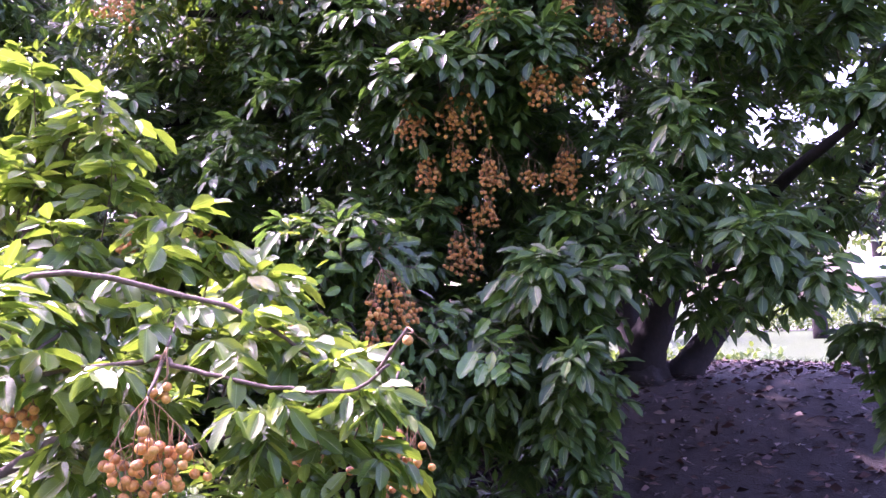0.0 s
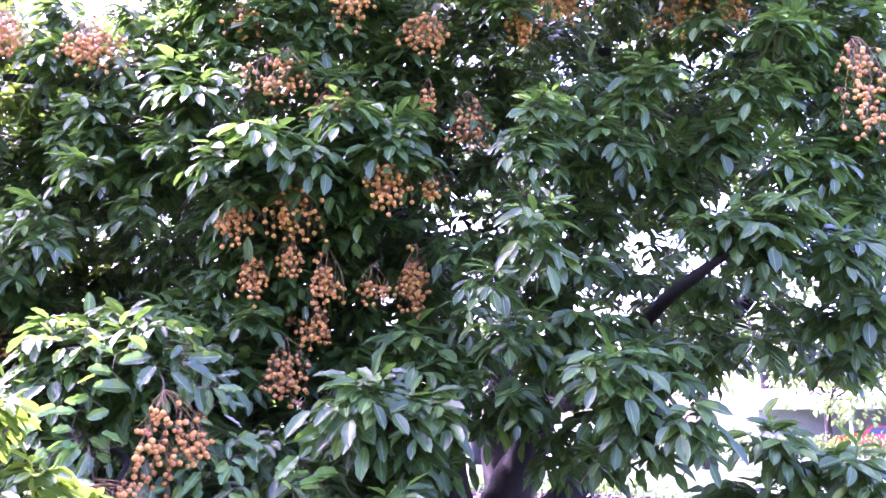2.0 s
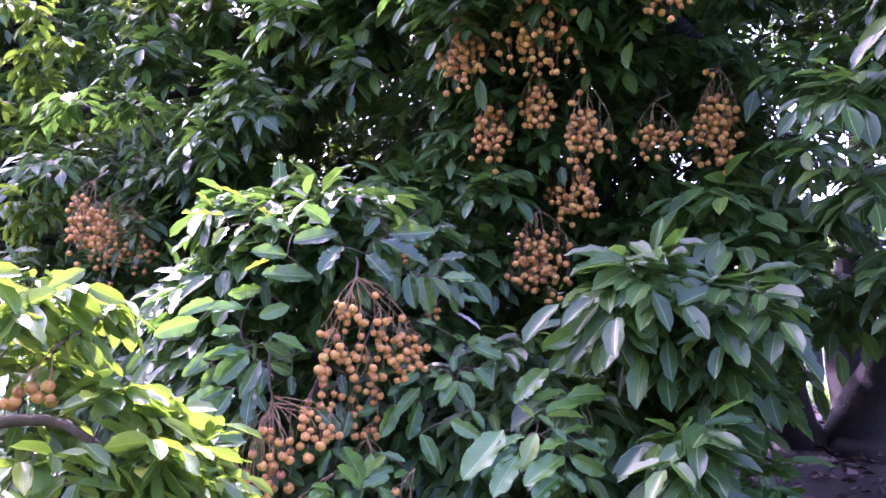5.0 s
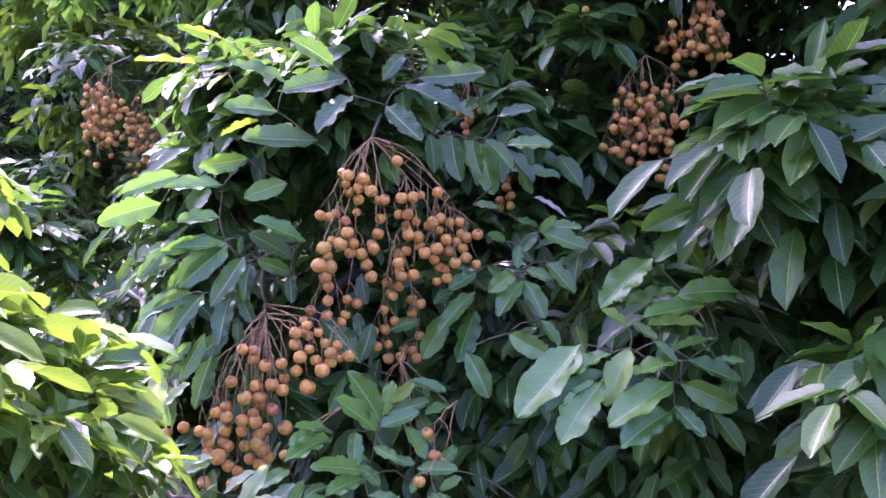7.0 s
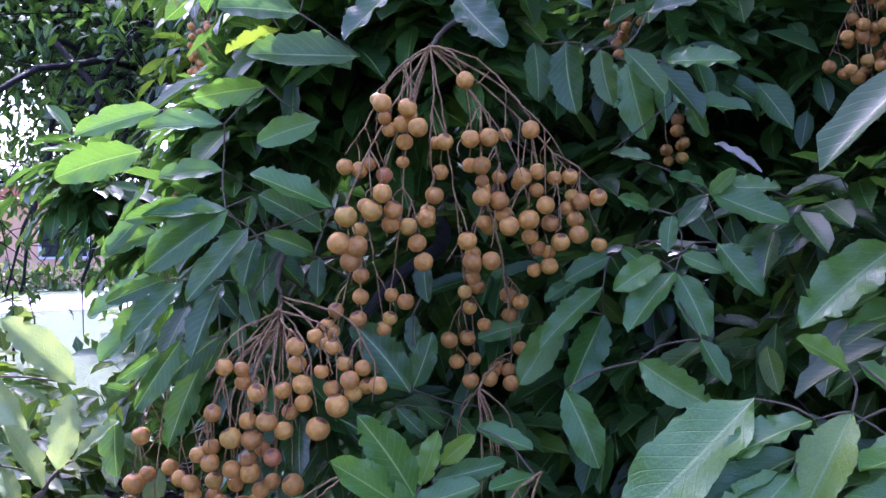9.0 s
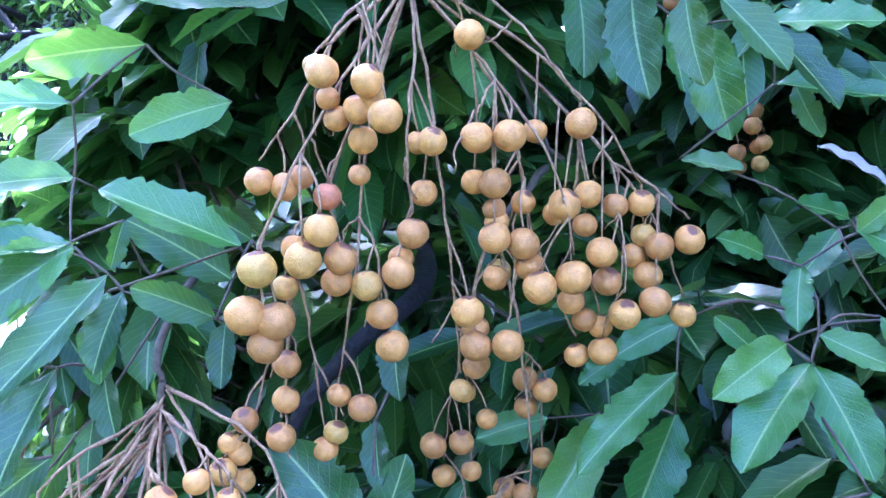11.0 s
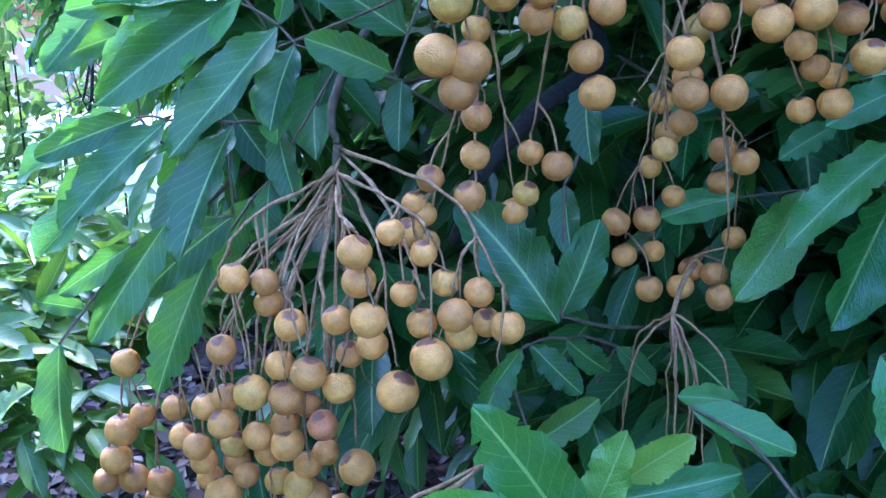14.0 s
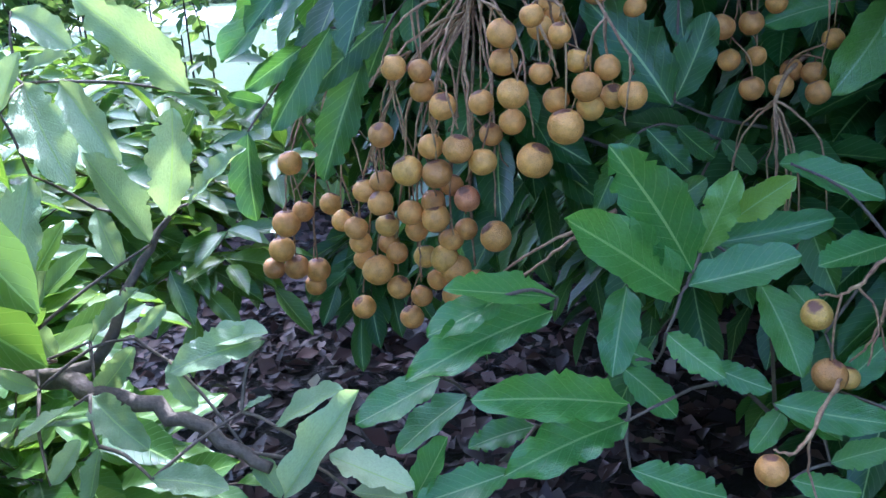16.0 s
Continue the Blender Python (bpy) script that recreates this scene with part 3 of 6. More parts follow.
build_hedge("shrub_border", -8.0, 40.0, 6.0, 42.0, 1.7, 7, "loose sunlit green shrubs beside the lane")
build_hedge("shrub", -5.6, 4.2, -4.6, 5.2, 1.5, 9, "bushy green shrub on the lawn behind the young tree")
build_hedge("shrub_border", -11.0, 9.8, -7.2, 12.6, 2.5, 14, "loose sunlit olive-green shrubs beyond the side tree")
build_hedge("shrub", -8.8, 4.4, -6.6, 5.85, 3.0, 15, "bushy green shrub on the lawn behind the young tree")
build_hedge("shrub", -8.1, 4.3, -6.7, 5.7, 2.8, 16, "bushy green shrub on the lawn behind the young tree")
build_hedge("low_shrub", -4.7, 5.0, -3.3, 6.5, 0.95, 10, "low green shrubs at the edge of the mulch")
build_hedge("shrub_border", 2.5, 20.5, 6.5, 19.0, 0.7, 8, "low spiky green plants on the lawn behind the tree")


def build_pavilion():
    """White-roofed open carport across the lane."""
    root = new("carport")
    root.matrix_world = pose(27.0, 47.0, 0, 0, 0, -28)
    bm = bmesh.new()
    v = [bm.verts.new(p) for p in ((-5, -3.2, 2.5), (5, -3.2, 2.5), (5, 3.2, 2.5), (-5, 3.2, 2.5), (-5, 0, 3.5), (5, 0, 3.5), (-5, -3.2, 2.38), (5, -3.2, 2.38), (5, 3.2, 2.38), (-5, 3.2, 2.38))]
    for f in ((0, 1, 5, 4), (2, 3, 4, 5), (0, 4, 3), (1, 2, 5), (6, 7, 1, 0), (7, 8, 2, 1), (8, 9, 3, 2), (9, 6, 0, 3), (9, 8, 7, 6)):
        bm.faces.new([v[i] for i in f])
    part("roof", bm, M_WHITE, root, "white sheet-metal roof")
    for x in (-4.7, 0, 4.7):
        for y in (-2.9, 2.9):
            box("post", (x - 0.07, y - 0.07, 0), (x + 0.07, y + 0.07, 2.4), M_WHITE, root, 0.01)
    box("back_wall", (-4.8, 2.7, 0), (4.8, 2.85, 2.38), M_GREY, root)
    tagged(root, "white-roofed open carport across the lane", "carport")


build_pavilion()


def build_car():
    root = new("parked_car")
    root.matrix_world = pose(27.8, 45.6, 0.03, 0, 0, -20)
    bm = bmesh.new()
    side = [(-2.05, 0.35), (-2.1, 0.72), (-1.95, 0.92), (-1.05, 1.0), (-0.45, 1.46), (1.15, 1.48), (1.85, 1.0), (2.08, 0.9), (2.1, 0.4), (1.75, 0.28), (-1.75, 0.28)]
    a = [bm.verts.new((x, -0.85 + (0.12 if z > 1.2 else 0), z)) for x, z in side]
    b = [bm.verts.new((x, 0.85 - (0.12 if z > 1.2 else 0), z)) for x, z in side]
    bm.faces.new(a)
    bm.faces.new(list(reversed(b)))
    for k in range(len(side)):
        j = (k + 1) % len(side)
        bm.faces.new((a[j], a[k], b[k], b[j]))
    bmesh.ops.bevel(bm, geom=list(bm.edges), offset=0.05, segments=2, affect="EDGES")
    part("body", bm, M_RED, root, "glossy red bodywork")
    for s in (-1, 1):
        for x0, x1 in ((-0.62, 0.3), (0.38, 1.3)):
            bm = bmesh.new()
            q = [bm.verts.new((x, s * (0.862 - 0.10 * (z - 1.0) / 0.4), z)) for x, z in ((x0 - 0.05, 1.04), (x1 + 0.12, 1.04), (x1 - 0.05, 1.38), (x0 + 0.22, 1.38))]
            q2 = [bm.verts.new(v.co - Vector((0, s * 0.03, 0))) for v in q]
            bm.faces.new(q), bm.faces.new(list(reversed(q2)))
            for k in range(4):
                bm.faces.new((q[k], q[(k + 1) % 4], q2[(k + 1) % 4], q2[k]))
            part("side_window", bm, M_GLASS, root)
        for x in (-1.35, 1.35):
            bm = bmesh.new()
            bmesh.ops.create_cone(bm, cap_ends=True, segments=24, radius1=0.32, radius2=0.32, depth=0.2, matrix=Matrix.Translation((x, s * 0.80, 0.30)) @ Matrix.Rotation(radians(90), 4, "X"))
            wheel = part("wheel", bm, M_TYRE, root)
            bm = bmesh.new()
            bmesh.ops.create_cone(bm, cap_ends=True, segments=16, radius1=0.19, radius2=0.17, depth=0.02, matrix=Matrix.Translation((x, s * 0.91, 0.30)) @ Matrix.Rotation(radians(90), 4, "X"))
            part("rim", bm, M_GREY, wheel)
    tagged(root, "red parked car on the pale lane by the carport", "car")


build_car()

# ---- the longan tree ----
tree = tagged(new("longan_tree"), "large dense longan tree laden with ripe brown fruit", "tree")
TRUNK_AT = Vector((1.60, 7.40, 0))
TRUNK_AT.z = mound(TRUNK_AT.x, TRUNK_AT.y)
tree.location = TRUNK_AT


def tree_part(name, data, material, label="", kind=""):
    ob = part(name, data, material, tree, label, kind)
    ob.matrix_parent_inverse = Matrix.Translation(-TRUNK_AT)
    return ob


def build_wood():
    rng = np.random.default_rng(31)
    b = TRUNK_AT
    bm = bmesh.new()
    tube_into(bm, bend([b + Vector((0, 0, -0.15)), b + Vector((0.0, 0, 0.0)), b + Vector((0.02, 0.0, 0.08)), b + Vector((0.05, 0.0, 0.20))], 4), np.linspace(0.50, 0.10, 13), 22)
    for v in bm.verts:
        a = math.atan2(v.co.y - b.y, v.co.x - b.x)
        k = 1 + 0.16 * math.sin(3 * a + 0.6) + 0.07 * math.sin(7 * a) + 0.08 * noise.noise(v.co * 5)
        v.co.x, v.co.y = b.x + (v.co.x - b.x) * k, b.y + (v.co.y - b.y) * k
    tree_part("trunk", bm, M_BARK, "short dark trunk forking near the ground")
    limbs = [
        ([(1.27, 7.40, 0.90), (1.18, 7.40, 1.08), (1.14, 7.39, 1.30), (1.13, 7.38, 1.6), (1.0, 7.0, 2.6), (0.4, 6.6, 3.6), (-0.2, 6.4, 4.4)], 0.155, 0.04),
        ([(1.50, 7.40, 0.88), (1.55, 7.40, 1.08), (1.64, 7.39, 1.30), (1.77, 7.36, 1.62), (1.86, 7.3, 2.0), (2.0, 6.9, 3.0), (2.2, 6.6, 4.4)], 0.235, 0.05),
        ([(1.82, 7.42, 0.88), (1.95, 7.43, 1.05), (2.20, 7.45, 1.32), (2.6, 7.4, 1.75), (3.2, 7.1, 2.4), (3.9, 6.8, 3.3)], 0.165, 0.04),
        ([b + Vector((0, 0.12, 0.05)), (1.55, 7.95, 1.6), (1.8, 8.5, 2.8), (1.9, 9.2, 4.2)], 0.16, 0.05),
        ([(1.16, 7.35, 1.6), (0.62, 6.5, 1.95), (-0.01, 5.7, 1.93), (-0.28, 5.4, 1.88), (-0.52, 5.2, 1.78), (-0.75, 4.7, 1.80)], 0.085, 0.025),
        ([(1.22, 7.35, 1.3), (0.6, 6.6, 1.75), (-0.4, 5.9, 1.85), (-0.92, 5.3, 1.80), (-0.80, 4.65, 1.66), (-0.47, 4.22, 1.57), (-0.413, 4.127, 1.545), (-0.389, 4.027, 1.516), (-0.402, 3.975, 1.468), (-0.424, 3.964, 1.409)], 0.022, 0.005),
        ([(1.85, 7.3, 1.8), (2.0, 6.0, 1.9), (1.9, 5.0, 2.2), (2.0, 4.2, 2.4)], 0.08, 0.02),
        ([(1.05, 7.2, 2.2), (0.9, 6.0, 2.5), (0.6, 5.2, 2.8), (0.2, 4.7, 2.9)], 0.08, 0.02),
        ([(0.4, 6.6, 3.4), (-1.0, 6.5, 3.2), (-1.8, 6.0, 3.0), (-2.4, 5.3, 2.7)], 0.06, 0.012),
        ([(0.7, 6.8, 3.0), (-0.2, 6.0, 3.3), (-0.9, 5.5, 3.5), (-1.5, 5.3, 3.5)], 0.07, 0.02),
    ]
    for pts, r0, r1 in limbs:
        line = bend(pts, 5, 0.10 * r1, rng)
        bm = bmesh.new()
        tube_into(bm, line, r1 + (r0 - r1) * (1 - np.linspace(0, 1, len(line))) ** 1.05, 10)
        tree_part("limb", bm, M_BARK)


build_wood()
CLUSTERS = []
CLUSTERS += [(0.14, 4.50, 2.58, 0.27, 0.26), (-0.12, 4.56, 2.58, 0.14, 0.21), (0.56, 4.40, 2.71, 0.16, 0.22), (0.76, 4.46, 2.71, 0.10, 0.09), (-0.05, 4.67, 2.32, 0.12, 0.17), (0.12, 4.62, 2.39, 0.11, 0.13), (0.28, 4.61, 2.29, 0.13, 0.20), (0.50, 4.68, 2.27, 0.12, 0.11), (0.68, 4.69, 2.31, 0.14, 0.26), (0.24, 4.69, 2.09, 0.13, 0.14), (0.12, 4.64, 1.88, 0.16, 0.21), (0.05, 4.69, 3.29, 0.31, 0.20), (0.31, 4.70, 3.14, 0.19, 0.17), (0.97, 4.86, 3.15, 0.19, 0.21), (0.75, 4.81, 3.26, 0.10, 0.11), (-0.89, 4.92, 3.53, 0.24, 0.24)]
CLUSTERS += [(-1.38, 4.97, 3.57, 0.22, 0.19), (-1.82, 5.05, 3.47, 0.22, 0.22), (0.38, 4.72, 3.73, 0.21, 0.22), (0.74, 4.76, 3.58, 0.19, 0.18), (1.23, 4.74, 3.66, 0.14, 0.18), (1.44, 4.72, 3.77, 0.23, 0.16), (2.10, 4.82, 3.78, 0.36, 0.22), (2.32, 4.72, 3.78, 0.16, 0.16), (-0.16, 4.84, 3.66, 0.17, 0.14), (-1.52, 5.23, 3.72, 0.18, 0.18), (2.60, 4.08, 3.07, 0.24, 0.41), (-0.99, 4.96, 3.52, 0.23, 0.15), (-1.74, 5.00, 2.01, 0.28, 0.23), (-1.59, 4.57, 2.05, 0.13, 0.21), (-1.72, 4.84, 2.07, 0.09, 0.15), (-0.22, 4.55, 1.72, 0.04, 0.08)]
CLUSTERS += [(-0.29, 4.50, 1.92, 0.05, 0.07), (0.11, 5.04, 2.17, 0.08, 0.05), (-1.43, 5.31, 2.04, 0.18, 0.24)]
BUSH_CLUSTERS = []
BUSH_CLUSTERS += [(-0.49, 1.76, 1.32, 0.16, 0.14), (-0.83, 1.93, 1.42, 0.11, 0.09), (-0.09, 2.21, 1.25, 0.15, 0.16), (-0.30, 2.26, 1.21, 0.11, 0.10), (-0.51, 1.88, 1.45, 0.05, 0.05), (-0.51, 3.09, 1.55, 0.09, 0.05), (-0.37, 2.35, 1.26, 0.09, 0.09)]
ROSETTES = []
ROSETTES += [(0.02, 4.41, 2.89, 1.2), (0.57, 4.46, 2.91, 1.0), (0.22, 4.44, 2.84, 1.0), (-0.19, 4.46, 2.81, 0.8), (-0.36, 4.72, 3.23, 1.1), (0.50, 4.12, 1.76, 1.1), (0.68, 4.55, 2.01, 1.1), (0.78, 4.48, 1.87, 0.9), (0.39, 4.36, 1.45, 1.0), (0.61, 4.16, 1.62, 1.0), (1.30, 4.78, 2.66, 1.2), (1.58, 4.74, 2.98, 1.0), (1.94, 4.68, 2.94, 1.1), (1.37, 4.51, 2.01, 1.0), (1.53, 4.37, 1.76, 1.1), (1.73, 4.35, 1.95, 1.1), (-0.75, 5.14, 2.96, 1.0), (-1.13, 5.09, 3.57, 1.0), (-1.40, 5.39, 2.44, 1.1), (-1.84, 5.35, 2.97, 1.1)]
ROSETTES += [(1.94, 3.68, 2.40, 1.1), (2.13, 3.67, 2.29, 1.0), (1.83, 3.89, 2.76, 1.1), (1.13, 4.00, 2.45, 1.0), (2.28, 3.64, 2.09, 1.1), (1.64, 3.86, 1.69, 1.0), (1.40, 3.96, 1.87, 1.0), (1.45, 3.97, 1.73, 0.9), (2.18, 4.04, 1.51, 1.1), (1.99, 3.93, 1.64, 0.9), (0.44, 4.06, 1.77, 1.1), (0.72, 4.04, 1.71, 1.0), (0.31, 4.26, 1.44, 1.0), (0.58, 3.90, 1.38, 1.0), (1.92, 4.18, 1.40, 0.9), (-0.49, 4.93, 3.37, 1.1), (0.56, 4.58, 2.99, 1.1), (1.76, 4.44, 3.24, 1.1), (-1.24, 5.25, 2.31, 1.1), (-0.96, 4.30, 1.68, 0.9)]
ROSETTES += [(-1.18, 5.21, 3.84, 1.0), (-0.29, 5.01, 3.83, 1.0), (0.09, 4.98, 3.94, 1.0), (1.14, 4.90, 3.85, 1.0), (-0.50, 5.00, 3.42, 1.0), (2.10, 4.19, 2.51, 1.0), (0.53, 4.36, 1.75, 1.0), (0.68, 4.35, 1.70, 1.0), (0.91, 4.81, 1.99, 1.0), (0.35, 4.31, 1.39, 0.9), (0.27, 4.20, 1.28, 0.9), (0.73, 4.20, 1.25, 0.9), (-0.78, 3.85, 1.60, 0.9), (-0.71, 3.84, 1.43, 0.8), (-1.01, 4.11, 1.89, 0.8), (2.08, 4.24, 1.05, 1.0), (2.33, 4.21, 1.12, 1.0), (2.21, 4.14, 0.94, 0.9), (2.51, 4.22, 0.96, 1.0)]
ROSETTES += [(2.20, 4.31, 1.24, 0.9), (1.92, 3.92, 1.78, 0.9), (2.02, 3.94, 1.60, 0.9), (2.13, 3.81, 1.69, 0.9), (2.24, 3.83, 1.51, 0.9), (2.31, 3.84, 1.38, 0.9), (2.14, 3.96, 1.35, 0.9), (2.04, 4.19, 1.19, 0.9), (2.28, 4.17, 1.20, 0.9), (2.52, 4.15, 1.18, 0.9)]
ROSETTES += [(-1.35, 4.13, 1.81, 0.8), (-1.24, 4.14, 1.77, 0.8), (-1.45, 4.16, 1.73, 0.8), (-1.25, 4.22, 1.81, 0.8), (-1.45, 4.18, 1.69, 0.8)]
BUSH = []
BUSH += [(-0.91, 2.57, 2.23, 1.0), (-1.15, 2.66, 2.34, 1.0), (-1.06, 2.67, 2.14, 1.0), (-1.15, 2.58, 2.02, 1.0), (-0.85, 2.49, 1.99, 1.0), (-0.63, 2.40, 1.87, 1.0), (-0.92, 2.30, 1.83, 1.0), (-0.67, 2.21, 1.74, 1.0), (-0.55, 2.41, 1.79, 0.9), (-0.41, 2.32, 1.69, 0.9), (-0.83, 2.11, 1.65, 1.0), (-0.54, 2.02, 1.61, 0.9), (-0.38, 1.98, 1.56, 0.9), (-0.27, 2.03, 1.55, 0.8), (-0.17, 1.94, 1.49, 0.7), (-0.08, 1.84, 1.44, 0.7), (-0.80, 1.92, 1.53, 1.0), (-0.63, 1.93, 1.51, 0.9), (-0.44, 1.89, 1.43, 0.8), (-0.28, 1.84, 1.43, 0.8)]
BUSH += [(-0.16, 1.95, 1.36, 0.8), (-0.07, 2.16, 1.23, 0.8), (0.03, 2.27, 1.18, 0.6), (-0.38, 1.95, 1.30, 0.8), (-0.76, 2.04, 1.33, 0.9), (-0.24, 2.06, 1.22, 0.8), (-0.95, 2.10, 1.74, 1.0), (-0.54, 3.16, 1.72, 0.9), (-0.41, 3.00, 1.57, 0.8), (-0.80, 3.41, 1.77, 0.8), (-0.57, 3.32, 1.71, 0.7), (-0.65, 3.25, 1.62, 0.8), (-0.38, 3.13, 1.55, 0.8), (-0.28, 3.11, 1.46, 0.8), (-0.42, 3.02, 1.44, 0.8), (-0.23, 3.18, 1.40, 0.6), (-0.37, 3.33, 1.47, 0.8), (-0.30, 3.31, 1.41, 0.8), (-0.29, 3.26, 1.35, 0.8), (-0.22, 3.29, 1.32, 0.6)]
BUSH += [(-2.49, 5.22, 2.93, 1.0), (-2.43, 5.47, 2.62, 1.0), (-2.45, 5.27, 2.44, 1.0), (-2.54, 5.19, 3.09, 1.0), (-2.31, 5.13, 2.14, 0.9)]
BUSH_LOW = [(-0.63, 3.49, 1.17), (-0.52, 3.45, 1.17), (-0.54, 3.49, 1.11), (-0.69, 3.5, 1.2), (-0.54, 3.52, 1.08), (-0.46, 3.45, 1.16)]
LIT = []
LIT += [(-1.86, 5.35, 4.09, 1.0), (-1.75, 5.43, 4.20, 1.0), (-1.80, 5.41, 3.84, 1.0), (-1.64, 5.39, 3.93, 1.0), (-1.88, 5.36, 3.62, 1.0), (-1.94, 5.30, 3.86, 1.0), (-1.61, 5.45, 3.65, 1.0), (-2.12, 5.35, 4.09, 1.0), (-2.13, 5.34, 3.71, 1.0), (-1.45, 5.44, 3.70, 1.0), (-1.85, 5.46, 4.04, 1.0), (-1.22, 5.32, 3.81, 0.9), (-1.93, 5.51, 3.41, 1.0), (-2.49, 5.22, 2.93, 1.0), (-2.43, 5.47, 2.62, 1.0), (-2.45, 5.27, 2.44, 1.0), (-2.54, 5.19, 3.09, 1.0), (-2.31, 5.13, 2.14, 0.9), (-2.43, 5.35, 2.79, 0.9), (-2.53, 5.23, 2.66, 1.0)]
LIT += [(-1.53, 7.25, 2.84, 0.55)]
DEAD_BASE, DEAD_TIP = (-0.117, 4.467, 1.711), (-0.035, 4.449, 1.668)
SPRIG = (-1.53, 7.25, 2.84)
LONE_TWIG = [(0.001, 1.755, 1.569), (0.001, 1.737, 1.546, 0.0100)]


CAM_LINE = np.array([eye for t, eye, target, roll in PATH])


def crown_reach(z, ang):
    """Radius of the crown at a height; its skirt spreads out on the house side."""
    r = float(np.interp(z, (0.2, 1.2, 1.9, 2.6, 3.5, 4.6, 5.6, 6.2), (3.6, 3.8, 3.8, 3.6, 3.55, 3.2, 2.0, 0.6)))
    west = math.exp(-((ang + 2.35) / 0.42) ** 2)
    east = math.exp(-((ang + 1.25) / 0.35) ** 2)
    return r + 0.55 * west * float(np.interp(z, (1.0, 2.2, 3.0), (1, 0.7, 0.2))) + 0.35 * east


def hides_fruit(p, room):
    """Leaves keep clear of the hanging fruit on the open side."""
    for x, y, z, w, h in CLUSTERS:
        k = (y + 0.06 - p[1]) / max(0.5, y - 1.2)
        if 0 < k < 0.45:
            qx, qz = x + (0.5 - x) * k, z + (1.7 - z) * k
            if abs(p[0] - qx) < w * 0.5 + room * (1 - k) and -h * 0.5 - room * 0.6 < p[2] - qz < h * 0.5 + room:
                return True
    return False


SUN_GAPS = [((-0.50, 3.53, 1.40), 0.17), ((-0.34, 3.53, 1.26), 0.17), ((-0.48, 3.50, 1.26), 0.17), ((-0.42, 3.45, 1.24), 0.17), ((-0.27, 3.57, 1.21), 0.14),
            ((-0.55, 3.86, 1.99), 0.17), ((-0.32, 3.90, 2.00), 0.12), (SPRIG, 0.15)] + [(p, 0.15) for p in BUSH_LOW]


def blocks_sun(p, extra=0.0):
    """True in the gaps of the foliage through which the sun reaches the outer branches."""
    s = np.array(SUN_TO)
    for g, room in SUN_GAPS:
        v = np.asarray(p) - np.array(g)
        k = v @ s
        if k > 0.10 and np.linalg.norm(v - s * k) < room + extra + min(0.10, 0.05 * k):
            return True
    return False


def near_gap(p):
    """A narrow gap in the crown through which a sunlit sprig shows."""
    a, g = np.array((0.5, 1.3, 1.68)), np.array(SPRIG)
    k = np.clip((p - a) @ (g - a) / ((g - a) @ (g - a)), 0, 0.97)
    return np.linalg.norm(p - a - (g - a) * k) < 0.28


def under_crown(p, room=0.0):
    """The open space below the crown round the stems, and the wide gap towards the lane."""
    d = p[1] - 0.5
    if d < 2.4:
        return False
    sx, sz = (p[0] - 0.4) / d, (p[2] - 1.64) / d
    r = room / d
    if 0.458 - r < sx < 0.80 and sz < 0.034 + r:
        return True
    if 0.128 - 0.9 * r < sx < 0.20 and -0.10 < sz < 0.0:
        return p[1] > 3.6
    return p[1] > 3.6 and 0.13 - 0.8 * r < sx < 0.46 and sz < -0.072 + 0.7 * r + 0.012 * math.sin(sx * 60)


